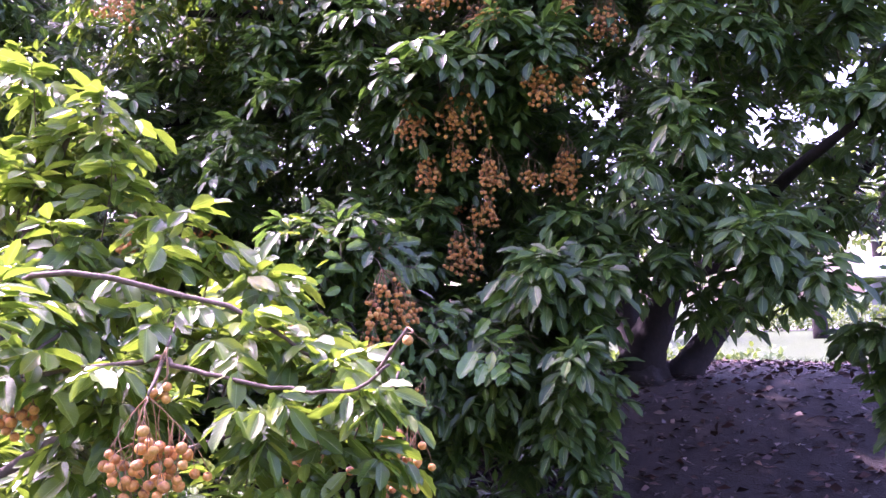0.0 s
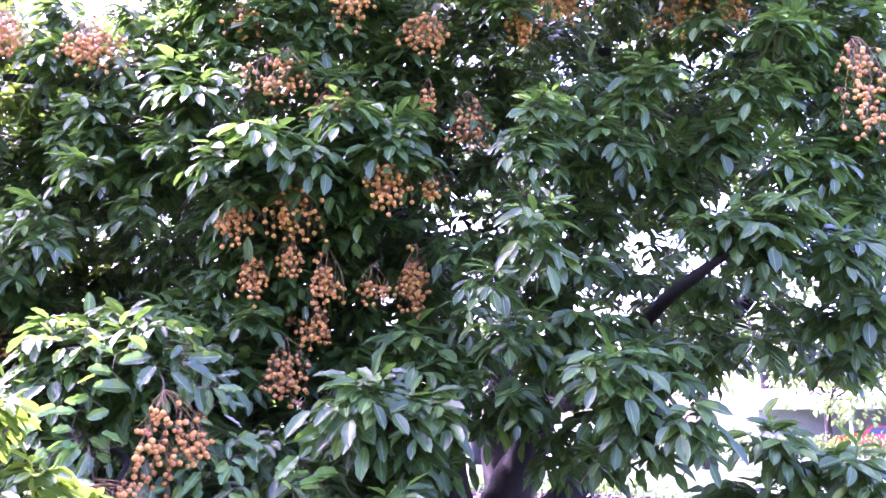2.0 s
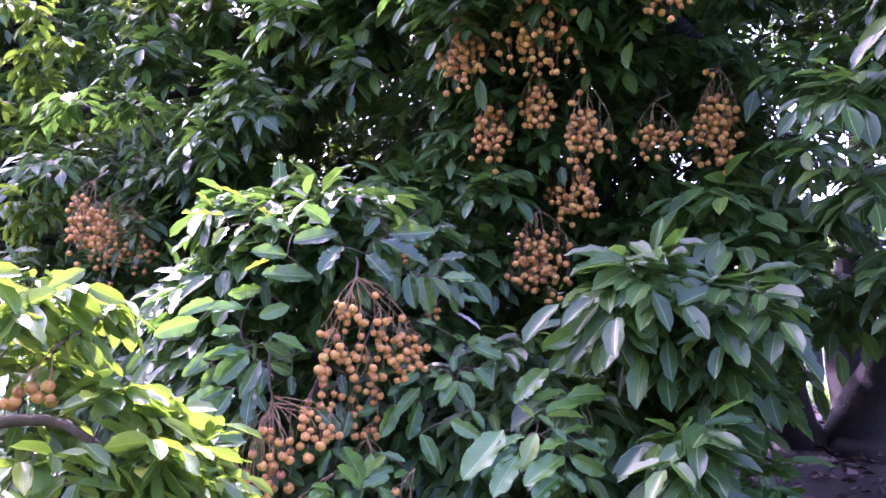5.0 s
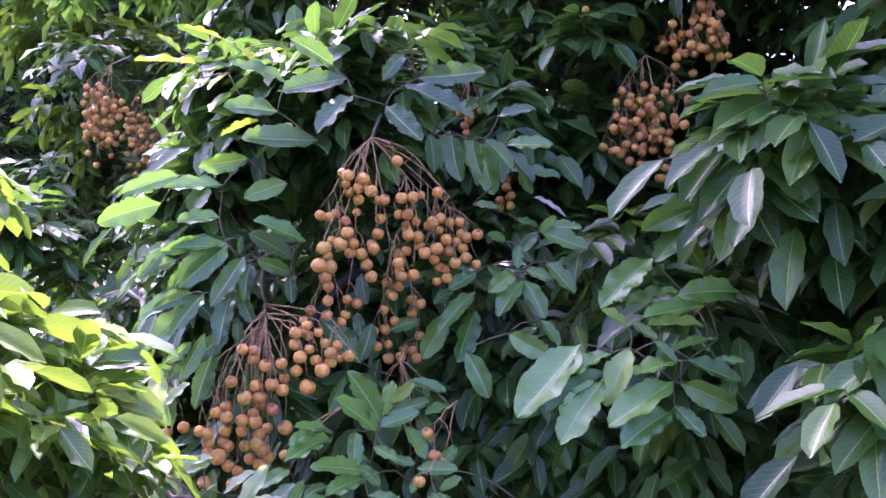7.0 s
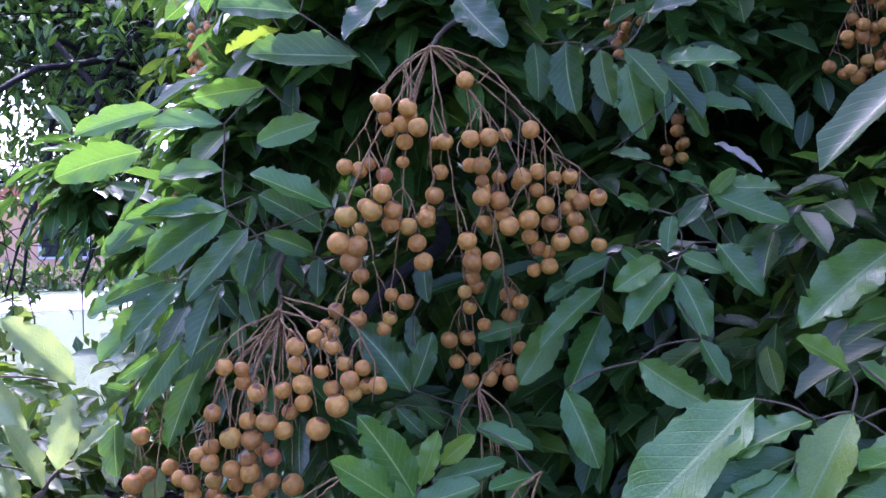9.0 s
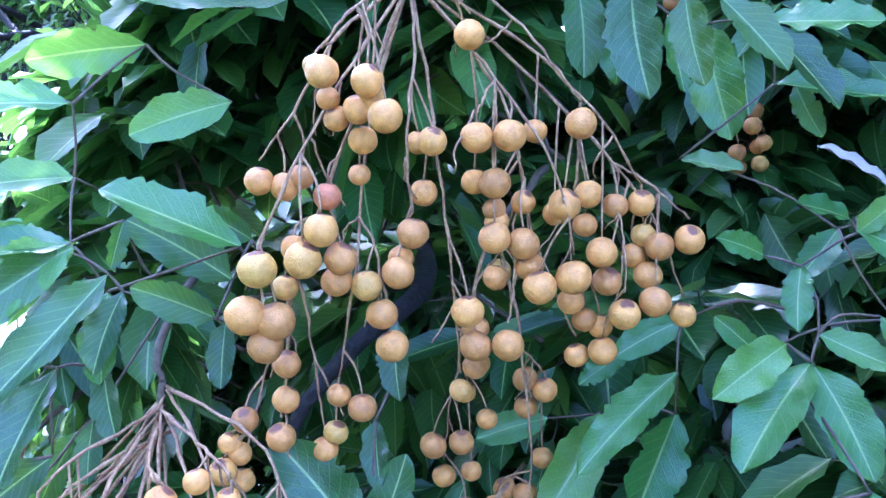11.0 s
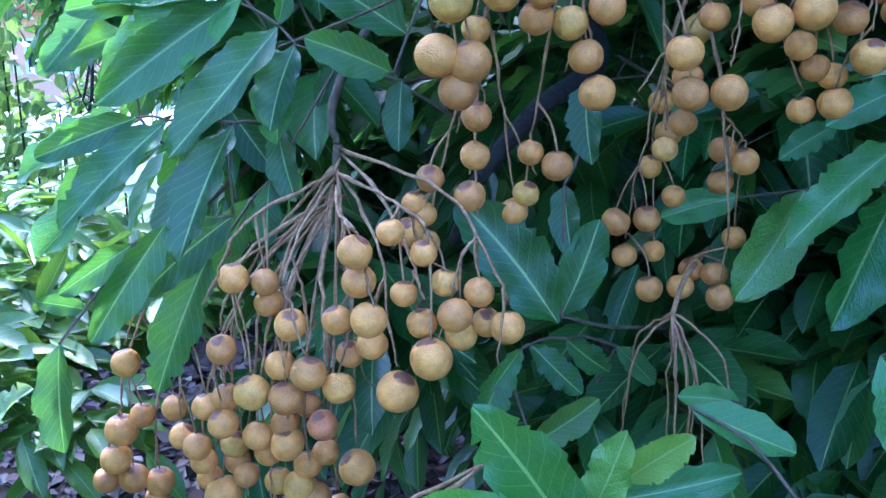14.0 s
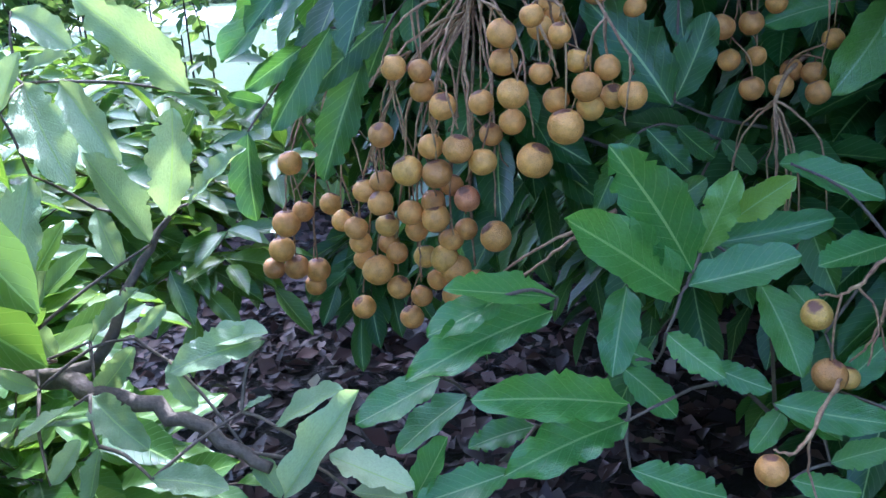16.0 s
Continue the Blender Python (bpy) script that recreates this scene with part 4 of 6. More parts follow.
def build_crown():
    rng = np.random.default_rng(41)
    frames, twigs, deep, deep_tw = [], [], [], []
    near, near_tw = [], []
    centre = np.array((1.2, 7.9))
    jobs = [("front", 1250), ("inner", 850), ("rest", 400), ("backing", 230), ("west", 420), ("top", 420), ("skirt", 300), ("behind", 330), ("core", 260), ("lobe", 190), ("fill", 170)]
    for job, count in jobs:
        done = 0.0
        while done < count:
            if job == "rest":
                ang, z = rng.uniform(-3.14, 3.14), rng.uniform(1.9, 6.1)
                depth = rng.uniform(0.0, 1.8)
            else:
                ang = rng.uniform(-3.45, -0.35)
                z = rng.uniform(0.5, 4.9)
                depth = rng.uniform(0.0, 1.0) ** 1.2 * 0.7 if job == "front" else rng.uniform(0.5, 2.2)
            lump = 0.5 * noise.noise(Vector((math.cos(ang) * 4.5, math.sin(ang) * 4.5, z * 1.3)))
            r = crown_reach(z, ang) + 0.45 * lump - depth
            x, y = centre[0] + math.cos(ang) * r, centre[1] + math.sin(ang) * r
            roof = float(np.interp(x, (-1.8, -1.55, -0.95, -0.6), (5.0, 3.95, 3.95, 6.5)))
            floor_ = float(np.interp(x, (-0.75, -0.45, 0.55, 0.72, 1.28, 1.45, 1.85, 2.0, 2.7, 3.2), (1.30, 0.5, 0.5, 1.55, 1.6, 1.25, 1.3, 1.95, 1.95, 1.4))) + 0.15 * noise.noise(Vector((x * 2.1, y * 2.1, 5)))
            if y > 5.2:
                floor_ = max(floor_, 1.7)
            if x < -0.45:
                floor_ = max(0.75, 1.52 - 0.36 * math.hypot(x - 0.14, y - 3.35))
            if job == "backing":
                x, y, z = rng.uniform(-1.5, 0.9), rng.uniform(4.25, 4.95), rng.uniform(0.5, 2.05)
                floor_ = 0.5 if x > -0.4 else max(0.75, 1.52 - 0.36 * math.hypot(x - 0.14, y - 3.35))
            # Mostly unseen dome of large sprays, added to shade the mulch below.
            if job == "top":
                a, k = rng.uniform(0, 6.283), math.sqrt(rng.random()) * 3.5
                x, y, z = centre[0] + 0.6 + math.cos(a) * k, centre[1] + math.sin(a) * k, 5.6 - 0.09 * k * k - rng.uniform(0, 0.5)
                roof = 6.5
                if x < -0.6 and z > (3.9 if y < 7.0 else 4.9):
                    continue
            if job == "skirt":
                ang = rng.uniform(-0.3, 2.9)
                k = rng.uniform(3.3, 4.3)
                x, y, z = centre[0] + math.cos(ang) * k, centre[1] + math.sin(ang) * k, rng.uniform(1.0, 2.3)
                floor_ = 1.0
                if (x - 0.45) / (y - 0.53) > 0.09:
                    done += 0.2
                    continue
            if y > 7.0:
                roof = max(roof, 5.0)
            if job == "behind":
                c = CLUSTERS[rng.integers(len(CLUSTERS))]
                x, y, z = c[0] + rng.normal(0, 0.25), c[1] + rng.uniform(0.30, 1.4), c[2] + rng.normal(0, 0.22)
                roof, floor_ = 4.2, 0.8
            if job == "core":
                x, y, z = rng.uniform(0.4, 3.8), rng.uniform(8.0, 9.8), rng.uniform(1.9, 4.6)
                if rng.random() < 0.25:
                    x, y, z = rng.uniform(-4.3, -2.4), rng.uniform(8.0, 9.6), rng.uniform(2.5, 4.9)
                roof, floor_ = 5.0, 1.8
            if job == "west":
                q = unit(rng.normal(0, 1, 3)) * np.array((2.0, 2.0, 1.7)) * rng.uniform(0.6, 1.0)
                x, y, z = -2.75 + q[0], 7.6 + q[1], 3.25 + q[2]
                ang, roof, floor_ = math.atan2(q[1], q[0]), 5.2, 1.4
            if job == "fill":
                x, y, z = rng.uniform(-2.4, -0.2), rng.uniform(4.7, 6.8), rng.uniform(1.0, 2.8)
                floor_ = max(0.9, 1.52 - 0.36 * math.hypot(x - 0.14, y - 3.35)) if x < -0.45 else 1.2
            if job == "lobe":
                q = unit(rng.normal(0, 1, 3)) * np.array((1.5, 1.5, 1.9)) * rng.uniform(0.6, 1.0)
                x, y, z = -4.3 + q[0], 8.3 + q[1], 3.9 + q[2]
                ang, roof, floor_ = math.atan2(q[1], q[0]), 5.9, 2.0
            if z > roof or z < floor_:
                done += 0.15
                continue
            p = np.array((x, y, z))
            if np.min(np.linalg.norm(CAM_LINE - p, axis=1)) < 0.85 or (x > 1.1 and y < 4.25 and z > 1.8):
                continue
            if -0.80 < x < 0.35 and y < 4.22 and 1.0 < z < 2.0:
                continue
            if hides_fruit(p, 0.20) or blocks_sun(p) or near_gap(p) or under_crown(p, 0.19):
                done += 0.02
                continue
            if x > 0.9 and z > 1.9 and job in ("inner", "core", "rest", "top") and rng.random() < 0.22:
                done += 1
                continue
            if job == "front" and noise.noise(Vector((x * 1.9, y * 1.9, z * 2.7))) < -0.10:
                done += 0.3
                continue
            out = np.array((math.cos(ang), math.sin(ang), 0.0))
            axis = out * rng.uniform(0.5, 1.2) + UP * rng.uniform(0.2, 0.9) + rng.normal(0, 0.25, 3)
            if job in ("front", "backing"):
                close = y < 4.4 and z < 2.3 and x < 0.9
                spray(near if close else frames, near_tw if close else twigs, p, axis, rng, rng.uniform(0.8, 1.1), rng.integers(8, 11), leaf=(0.078, 0.120), slim=(0.34, 0.44))
            else:
                spray(deep, deep_tw, p, axis, rng, rng.uniform(1.1, 1.35) * (1.5 if job == "top" else 0.85), rng.integers(7, 10), slim=(0.34, 0.44))
            done += 1
    for x, y, z, s in ROSETTES + [(-0.62, 4.0, 1.75, 0.9), (-0.70, 4.0, 1.55, 0.9), (-0.55, 4.1, 1.92, 0.9), (-0.85, 4.1, 1.75, 0.9), (-0.55, 4.08, 1.30, 0.9), (-0.35, 4.15, 1.25, 0.9)]:
        p = np.array((x, y, z))
        ax = np.array((x - centre[0], y - centre[1], 0)) * 0.16 + UP * 0.62 + np.array((0, -0.3, 0)) + rng.normal(0, 0.12, 3)
        if hides_fruit(p, 0.10) or blocks_sun(p) or near_gap(p) or (x < 1.2 and under_crown(p, 0.15)) or ((x - 0.4) / (y - 0.5) > 0.42 and 1.62 < z < 1.9):
            continue
        if y < 3.95 and z > 2 and x > 1:
            p = np.array((0.5, 1.2, 1.68)) + (p - np.array((0.5, 1.2, 1.68))) * 1.22
        close = y < 4.4 and z < 2.3 and x < 0.9
        spray(near if close else frames, near_tw if close else twigs, p + unit(ax) * 0.04, ax, rng, s * 1.04, 10, slim=(0.34, 0.44))
        spray(near if close else frames, near_tw if close else twigs, p - unit(ax) * 0.10 + rng.normal(0, 0.05, 3), ax + rng.normal(0, 0.3, 3), rng, s * 0.96, 8, slim=(0.34, 0.44))
    # leaves over the fruit, between it and the sun
    sun_dir = np.array(SUN_TO)
    for x, y, z, w, h in CLUSTERS:
        if x < 0 and z > 3.4 or x < -1.4:
            continue
        for k in range(4):
            p = np.array((x, y, z)) + sun_dir * (0.22 + 0.5 * h + 0.09 * k) + rng.normal(0, 0.07, 3)
            if near_gap(p):
                continue
            spray(frames, twigs, p, np.array((-0.1, -0.45, 0.6)) + rng.normal(0, 0.2, 3), rng, 0.9, 9, slim=(0.34, 0.44))
    done = 0
    while done < 34:
        if done < 22:
            c = np.array((rng.uniform(-0.36, -0.09), rng.uniform(3.86, 4.1), rng.uniform(1.45, 1.75)))
        else:
            c = np.array((rng.uniform(-0.52, -0.27), rng.uniform(3.75, 3.85), rng.uniform(1.2, 1.45)))
        p = c + sun_dir * rng.uniform(0.40, 0.85)
        if not 1.72 < p[2] < 2.08 or p[1] < 3.98 or p[0] < -0.75 or blocks_sun(p, -0.07):
            done += 0.02
            continue
        spray(near, near_tw, p, np.array((-0.25, -0.35, 0.6)) + rng.normal(0, 0.25, 3), rng, 0.9, 9, slim=(0.34, 0.44))
        done += 1
    # Outer sprays in the lighter leaf, sunlight put into their colour.
    lit, lit_tw = [], []
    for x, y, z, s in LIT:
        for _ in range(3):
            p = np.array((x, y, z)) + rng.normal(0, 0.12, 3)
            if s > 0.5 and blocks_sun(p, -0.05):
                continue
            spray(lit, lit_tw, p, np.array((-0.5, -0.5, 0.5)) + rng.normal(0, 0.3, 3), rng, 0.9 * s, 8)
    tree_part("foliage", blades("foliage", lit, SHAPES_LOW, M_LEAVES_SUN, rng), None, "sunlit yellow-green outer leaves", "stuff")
    twigs += lit_tw
    tree_part("foliage", blades("foliage", frames, SHAPES_LOW, M_LEAVES, rng), None, "dense dark green drooping leaflets", "stuff")
    tree_part("foliage", blades("foliage", near, SHAPES_MID, M_LEAVES, rng), None, "dense dark green drooping leaflets", "stuff")
    tree_part("foliage", blades("foliage", deep, SHAPES_DEEP, M_LEAVES, rng), None, "dark inner leaves of the crown", "stuff")
    for tw in (twigs, near_tw, deep_tw):
        o = stems("twig", tw, M_TWIG, tree)
        o.matrix_parent_inverse = Matrix.Translation(-TRUNK_AT)


build_crown()

# ---- the young sunlit tree beside the path ----
young = tagged(new("young_longan_tree"), "young longan tree with bright yellow-green sunlit leaves", "tree")
YOUNG_AT = Vector((-1.55, 2.75, 0.0))
young.location = YOUNG_AT


def young_part(name, data, material, label="", kind=""):
    ob = part(name, data, material, young, label, kind)
    ob.matrix_parent_inverse = Matrix.Translation(-YOUNG_AT)
    return ob


def build_young_tree():
    rng = np.random.default_rng(61)
    bm = bmesh.new()
    line = bend([(-1.55, 2.75, -0.05), (-1.5, 2.7, 0.5), (-1.42, 2.62, 1.0), (-1.3, 2.6, 1.55)], 4, 0.004, rng)
    tube_into(bm, line, np.linspace(0.075, 0.045, len(line)), 10)
    young_part("trunk", bm, M_BARK)
    for pts, r in (([(-1.42, 2.62, 1.0), (-0.96, 2.106, 1.68), (-0.499, 2.019, 1.656), (-0.306, 1.979, 1.574), (-0.159, 1.939, 1.473)], 0.009),
                   ([(-1.46, 2.66, 0.8), (-0.95, 2.0, 1.42), (-0.568, 1.927, 1.523), (-0.47, 1.88, 1.51), (-0.311, 1.836, 1.472), (-0.128, 1.791, 1.454), (-0.036, 1.759, 1.502)], 0.008),
                   ([(-1.3, 2.6, 1.55), (-1.15, 2.62, 1.9), (-1.0, 2.6, 2.2)], 0.018),
                   ([(-1.40, 2.65, 1.1), (-0.95, 2.95, 1.40), (-0.60, 3.15, 1.50), (-0.40, 3.15, 1.45)], 0.02),
                   ([(-1.42, 2.7, 0.9), (-0.9, 3.2, 1.15), (-0.52, 3.45, 1.22), (-0.41, 3.487, 1.234), (-0.352, 3.522, 1.225), (-0.302, 3.553, 1.199)], 0.011),
                   ([(-0.52, 3.45, 1.22), (-0.436, 3.496, 1.246), (-0.451, 3.537, 1.294), (-0.455, 3.57, 1.33)], 0.006)):
        line = bend(pts, 5, 0.002, rng)
        bm = bmesh.new()
        tube_into(bm, line, np.linspace(r, r * 0.35, len(line)), 8)
        young_part("limb", bm, M_TWIG)
    frames, twigs, inner = [], [], []
    for x, y, z, s in BUSH:
        p = np.array((x, y, z))
        if x < -2 or blocks_sun(p, 0.06) or any(abs(x - c[0]) < c[3] * 0.6 + 0.06 and -0.12 < z - c[2] < c[4] * 0.5 + 0.03 and y < c[1] + 0.1 for c in BUSH_CLUSTERS):
            continue
        ax = unit(p - np.array((-1.3, 2.6, 1.1))) * 0.6 + UP * 0.7 + rng.normal(0, 0.15, 3)
        spray(frames, twigs, p, ax, rng, 0.88 * s, 8, 0.85, slim=(0.36, 0.47), wild=0.60)
        spray(frames, twigs, p - unit(ax) * 0.10 + rng.normal(0, 0.06, 3), ax + rng.normal(0, 0.3, 3), rng, 0.82 * s, 7, 0.95, slim=(0.36, 0.47), wild=0.60)
    for q in BUSH_LOW:
        spray(frames, twigs, np.array(q), np.array((0.35, 0.1, 0.7)) + rng.normal(0, 0.2, 3), rng, 0.62, 8, 0.5, slim=(0.36, 0.47))
    done = 0
    while done < 80:
        p = np.array((rng.uniform(-2.3, -0.45), rng.uniform(1.7, 3.5), rng.uniform(0.6, 2.05)))
        if p[2] > 2.15 - 0.75 * max(0, p[0] + 1.15) - 0.35 * max(0, p[1] - 2.7) or np.min(np.linalg.norm(CAM_LINE - p, axis=1)) < 0.7:
            continue
        ax = unit(p - np.array((-1.4, 2.6, 0.9))) * 0.6 + UP * 0.7 + rng.normal(0, 0.2, 3)
        if blocks_sun(p):
            continue
        if any(abs(p[0] - c[0]) < c[3] * 0.6 + 0.15 and abs(p[2] - c[2]) < c[4] * 0.6 + 0.15 and p[1] < c[1] + 0.15 for c in BUSH_CLUSTERS):
            continue
        spray(inner, twigs, p, ax, rng, 0.9, 8, 0.5)
        done += 1
    done = 0
    while done < 44:
        x = rng.uniform(-3.0, -1.25)
        p = np.array((x, 3.35 + 0.30 * (0.14 - x) + rng.normal(0, 0.22), rng.uniform(0.9, 1.22)))
        if not blocks_sun(p):
            spray(inner, twigs, p, np.array((0.3, -0.3, 0.7)) + rng.normal(0, 0.25, 3), rng, 1.0, 8, 0.6)
            done += 1
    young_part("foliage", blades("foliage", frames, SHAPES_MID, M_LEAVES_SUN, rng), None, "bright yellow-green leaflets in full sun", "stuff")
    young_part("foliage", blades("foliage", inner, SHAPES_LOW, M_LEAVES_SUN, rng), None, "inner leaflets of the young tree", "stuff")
    o = stems("twig", twigs, M_TWIG, young)
    o.matrix_parent_inverse = Matrix.Translation(-YOUNG_AT)


build_young_tree()


def build_side_tree():
    """The open, twiggy tree at the left of the lawn, in front of the house."""
    rng = np.random.default_rng(71)
    root = new("side_tree")
    at = np.array((-5.1, 7.5, 0.0))
    root.location = at
    bm = bmesh.new()
    tube_into(bm, bend([(0, 0, -0.1), (0.1, 0, 1.0), (0.0, 0.1, 2.2), (0.2, 0, 3.6)], 4, 0.01, rng), np.linspace(0.16, 0.07, 13), 10)
    part("trunk", bm, M_BARK, root)
    frames, twigs = [], []
    for k in range(46):
        a, z = rng.uniform(0, 6.28), rng.uniform(1.5, 3.6)
        tip = np.array((math.cos(a) * rng.uniform(1.2, 2.6), math.sin(a) * rng.uniform(1.2, 2.6), z + rng.uniform(-0.2, 1.4)))
        line = bend([(0.05, 0.05, z), Vector(tip) * 0.5 + Vector((0, 0, z * 0.5 + 0.25)), tip], 4, 0.02, rng)
        bm = bmesh.new()
        tube_into(bm, line, np.linspace(0.05, 0.012, len(line)), 6)
        part("limb", bm, M_BARK, root)
        for q in line[3:]:
            for _ in range(15):
                e = np.array(q) + rng.normal(0, 0.34, 3) * np.array((1, 1, 0.9))
                if e[2] < 1.85 + 0.3 * noise.noise(Vector(e) * 1.7) and rng.random() < 0.93:
                    continue
                twigs.append((np.array(q), e, 0.006))
                for _ in range(13):
                    p = e + rng.normal(0, 0.14, 3)
                    L = rng.uniform(0.07, 0.13)
                    frames.append(leaf_frame(p, rng.normal(0, 1, 3) - UP * 0.5, UP + rng.normal(0, 0.5, 3), L, L * 0.45))
    # long bare branches hanging below the crown
    for k in range(9):
        az, far = radians(rng.uniform(57, 67)), rng.uniform(4.0, 6.0)
        tip = np.array((0.5 - math.sin(az) * far, 3.0 + math.cos(az) * far, rng.uniform(1.25, 1.75))) - at
        top = np.array((tip[0] * 0.55 + rng.normal(0, 0.2), tip[1] * 0.55 + rng.normal(0, 0.2), rng.uniform(2.6, 3.0)))
        mid = tip * 0.8 + top * 0.2 + np.array((rng.normal(0, 0.15), rng.normal(0, 0.15), 0.45))
        line = bend([(0.05, 0.05, 2.2), top, mid, tip], 5, 0.018, rng)
        bm = bmesh.new()
        tube_into(bm, line, np.linspace(0.03, 0.006, len(line)), 6)
        part("limb", bm, M_BARK, root)
        for q in line[7:]:
            for _ in range(2):
                e = np.array(q) + rng.normal(0, 0.13, 3) - UP * 0.08
                twigs.append((np.array(q), e, 0.004))
                for _ in range(rng.integers(1, 5)):
                    L = rng.uniform(0.06, 0.11)
                    frames.append(leaf_frame(e + rng.normal(0, 0.02, 3), rng.normal(0, 0.6, 3) - UP, rng.normal(0, 1, 3), L, L * 0.45))
    part("foliage", blades("foliage", frames, SHAPES_DEEP, M_LEAVES, rng), None, root, kind="stuff")
    stems("twig", twigs, M_BARK, root)
    tagged(root, "open twiggy tree with small dark leaves beside the lawn", "tree")


build_side_tree()


# ---- single leaves close to the camera ----
def branch_of(add, meshes, material, seed, anchor, facing, rows):
    """A leafy branch: bare twigs joining the leaf bases to the anchor, and each leaf an object of its own. rows: base, tip, width."""
    rng = np.random.default_rng(seed)
    pts = [np.array(anchor)] + [np.array(r[:3]) for r in rows]
    joined, edges, rest = [0], [], set(range(1, len(pts)))
    while rest:
        a, b = min(((i, j) for i in joined for j in rest), key=lambda q: np.linalg.norm(pts[q[0]] - pts[q[1]]) * (1.0 if q[0] else 1.25))
        edges.append((a, b))
        joined.append(b)
        rest.discard(b)
    bm = bmesh.new()
    for a, b in edges:
        p, q = Vector(pts[a]), Vector(pts[b])
        m = (p + q) / 2 + Vector(rng.normal(0, 0.05, 3)) * (q - p).length + Vector((0, 0, 0.06)) * (q - p).length
        tube_into(bm, bend([p, m, q], 3), np.linspace(0.0020 if a == 0 else 0.0014, 0.0009, 7), 6)
    twig = add("leafy_branch", bm, M_TWIG)
    for bx, by, bz, tx, ty, tz, w in rows:
        b, t = np.array((bx, by, bz)), np.array((tx, ty, tz))
        L = np.linalg.norm(t - b)
        f = leaf_frame(b, t - b, np.array(facing) + rng.normal(0, 0.25, 3), L, max(min(w * 1.1, L * 0.44), L * 0.29))
        ob = new("leaf", meshes[rng.integers(len(meshes))])
        m = Matrix.Identity(4)
        for c, k in enumerate((2, 1, 3)):
            for r in range(3):
                m[r][c] = f[k][r]
        m.translation = Vector(b)
        ob.parent = twig
        ob.matrix_basis = m


SEED = [500]


def leafy_branch(kind, anchor, facing, rows):
    SEED[0] += 1
    branch_of(tree_part, LEAF_MESHES, M_LEAF, SEED[0], anchor, facing, rows)


# Branches towards the open sky, their extra brightness put into the leaf colour.
def fresh_lit_branch(kind, anchor, facing, rows):
    SEED[0] += 1
    branch_of(tree_part, LEAF_MESHES_FRESH_LIT, M_LEAF_FRESH_LIT, SEED[0], anchor, facing, rows)


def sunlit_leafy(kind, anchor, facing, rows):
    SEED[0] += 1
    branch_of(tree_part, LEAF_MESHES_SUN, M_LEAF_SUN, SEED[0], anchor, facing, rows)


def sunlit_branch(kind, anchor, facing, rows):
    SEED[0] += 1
    branch_of(young_part, LEAF_MESHES_PALE_SUN, M_LEAF_PALE_SUN, SEED[0], anchor, facing, rows)


leafy_branch('leafy_branch', (-0.5, 4.05, 1.5), (0.62, -0.7, 0.25), [
    (-0.491, 3.808, 1.601, -0.513, 3.709, 1.531, 0.0352),
    (-0.514, 3.803, 1.615, -0.558, 3.710, 1.594, 0.0221),
    (-0.466, 3.828, 1.583, -0.466, 3.733, 1.501, 0.0330),
    (-0.455, 3.834, 1.570, -0.445, 3.800, 1.513, 0.0299),
    (-0.402, 3.881, 1.549, -0.434, 3.827, 1.574, 0.0338),
    (-0.414, 3.906, 1.577, -0.463, 3.842, 1.626, 0.0391),
    (-0.423, 3.934, 1.609, -0.446, 3.890, 1.636, 0.0382),
    (-0.474, 3.828, 1.509, -0.441, 3.818, 1.459, 0.0308),
    (-0.462, 3.784, 1.516, -0.444, 3.722, 1.430, 0.0341),
    (-0.496, 3.751, 1.518, -0.501, 3.670, 1.451, 0.0284),
    (-0.471, 3.785, 1.449, -0.494, 3.720, 1.397, 0.0299),
    (-0.487, 3.740, 1.447, -0.495, 3.683, 1.369, 0.0270),
    (-0.512, 3.736, 1.520, -0.540, 3.673, 1.495, 0.0212),
])
leafy_branch('leafy_branch', (-0.5, 4.05, 1.5), (0.62, -0.7, 0.25), [
    (-0.502, 3.722, 1.433, -0.516, 3.672, 1.402, 0.0193),
    (-0.521, 3.691, 1.387, -0.526, 3.660, 1.398, 0.0231),
    (-0.511, 3.667, 1.369, -0.490, 3.654, 1.299, 0.0300),
    (-0.498, 3.779, 1.418, -0.505, 3.730, 1.315, 0.0332),
    (-0.481, 3.823, 1.468, -0.468, 3.810, 1.422, 0.0337),
    (-0.412, 3.898, 1.544, -0.400, 3.882, 1.494, 0.0311),
    (-0.500, 3.862, 1.625, -0.491, 3.847, 1.587, 0.0235),
    (-0.581, 3.748, 1.602, -0.596, 3.705, 1.553, 0.0249),
    (-0.576, 3.801, 1.569, -0.593, 3.768, 1.512, 0.0311),
    (-0.515, 3.829, 1.452, -0.529, 3.799, 1.391, 0.0311),
    (-0.554, 3.774, 1.391, -0.574, 3.731, 1.359, 0.0286),
    (-0.496, 3.905, 1.557, -0.504, 3.887, 1.521, 0.0274),
])
leafy_branch('leafy_branch', (-0.3, 4.1, 1.33), (0.6, -0.78, 0.15), [
    (-0.281, 3.925, 1.378, -0.331, 3.878, 1.466, 0.0464),
    (-0.286, 3.935, 1.380, -0.270, 3.955, 1.449, 0.0355),
    (-0.303, 3.957, 1.470, -0.282, 3.937, 1.425, 0.0247),
    (-0.308, 3.987, 1.545, -0.287, 3.963, 1.488, 0.0251),
])
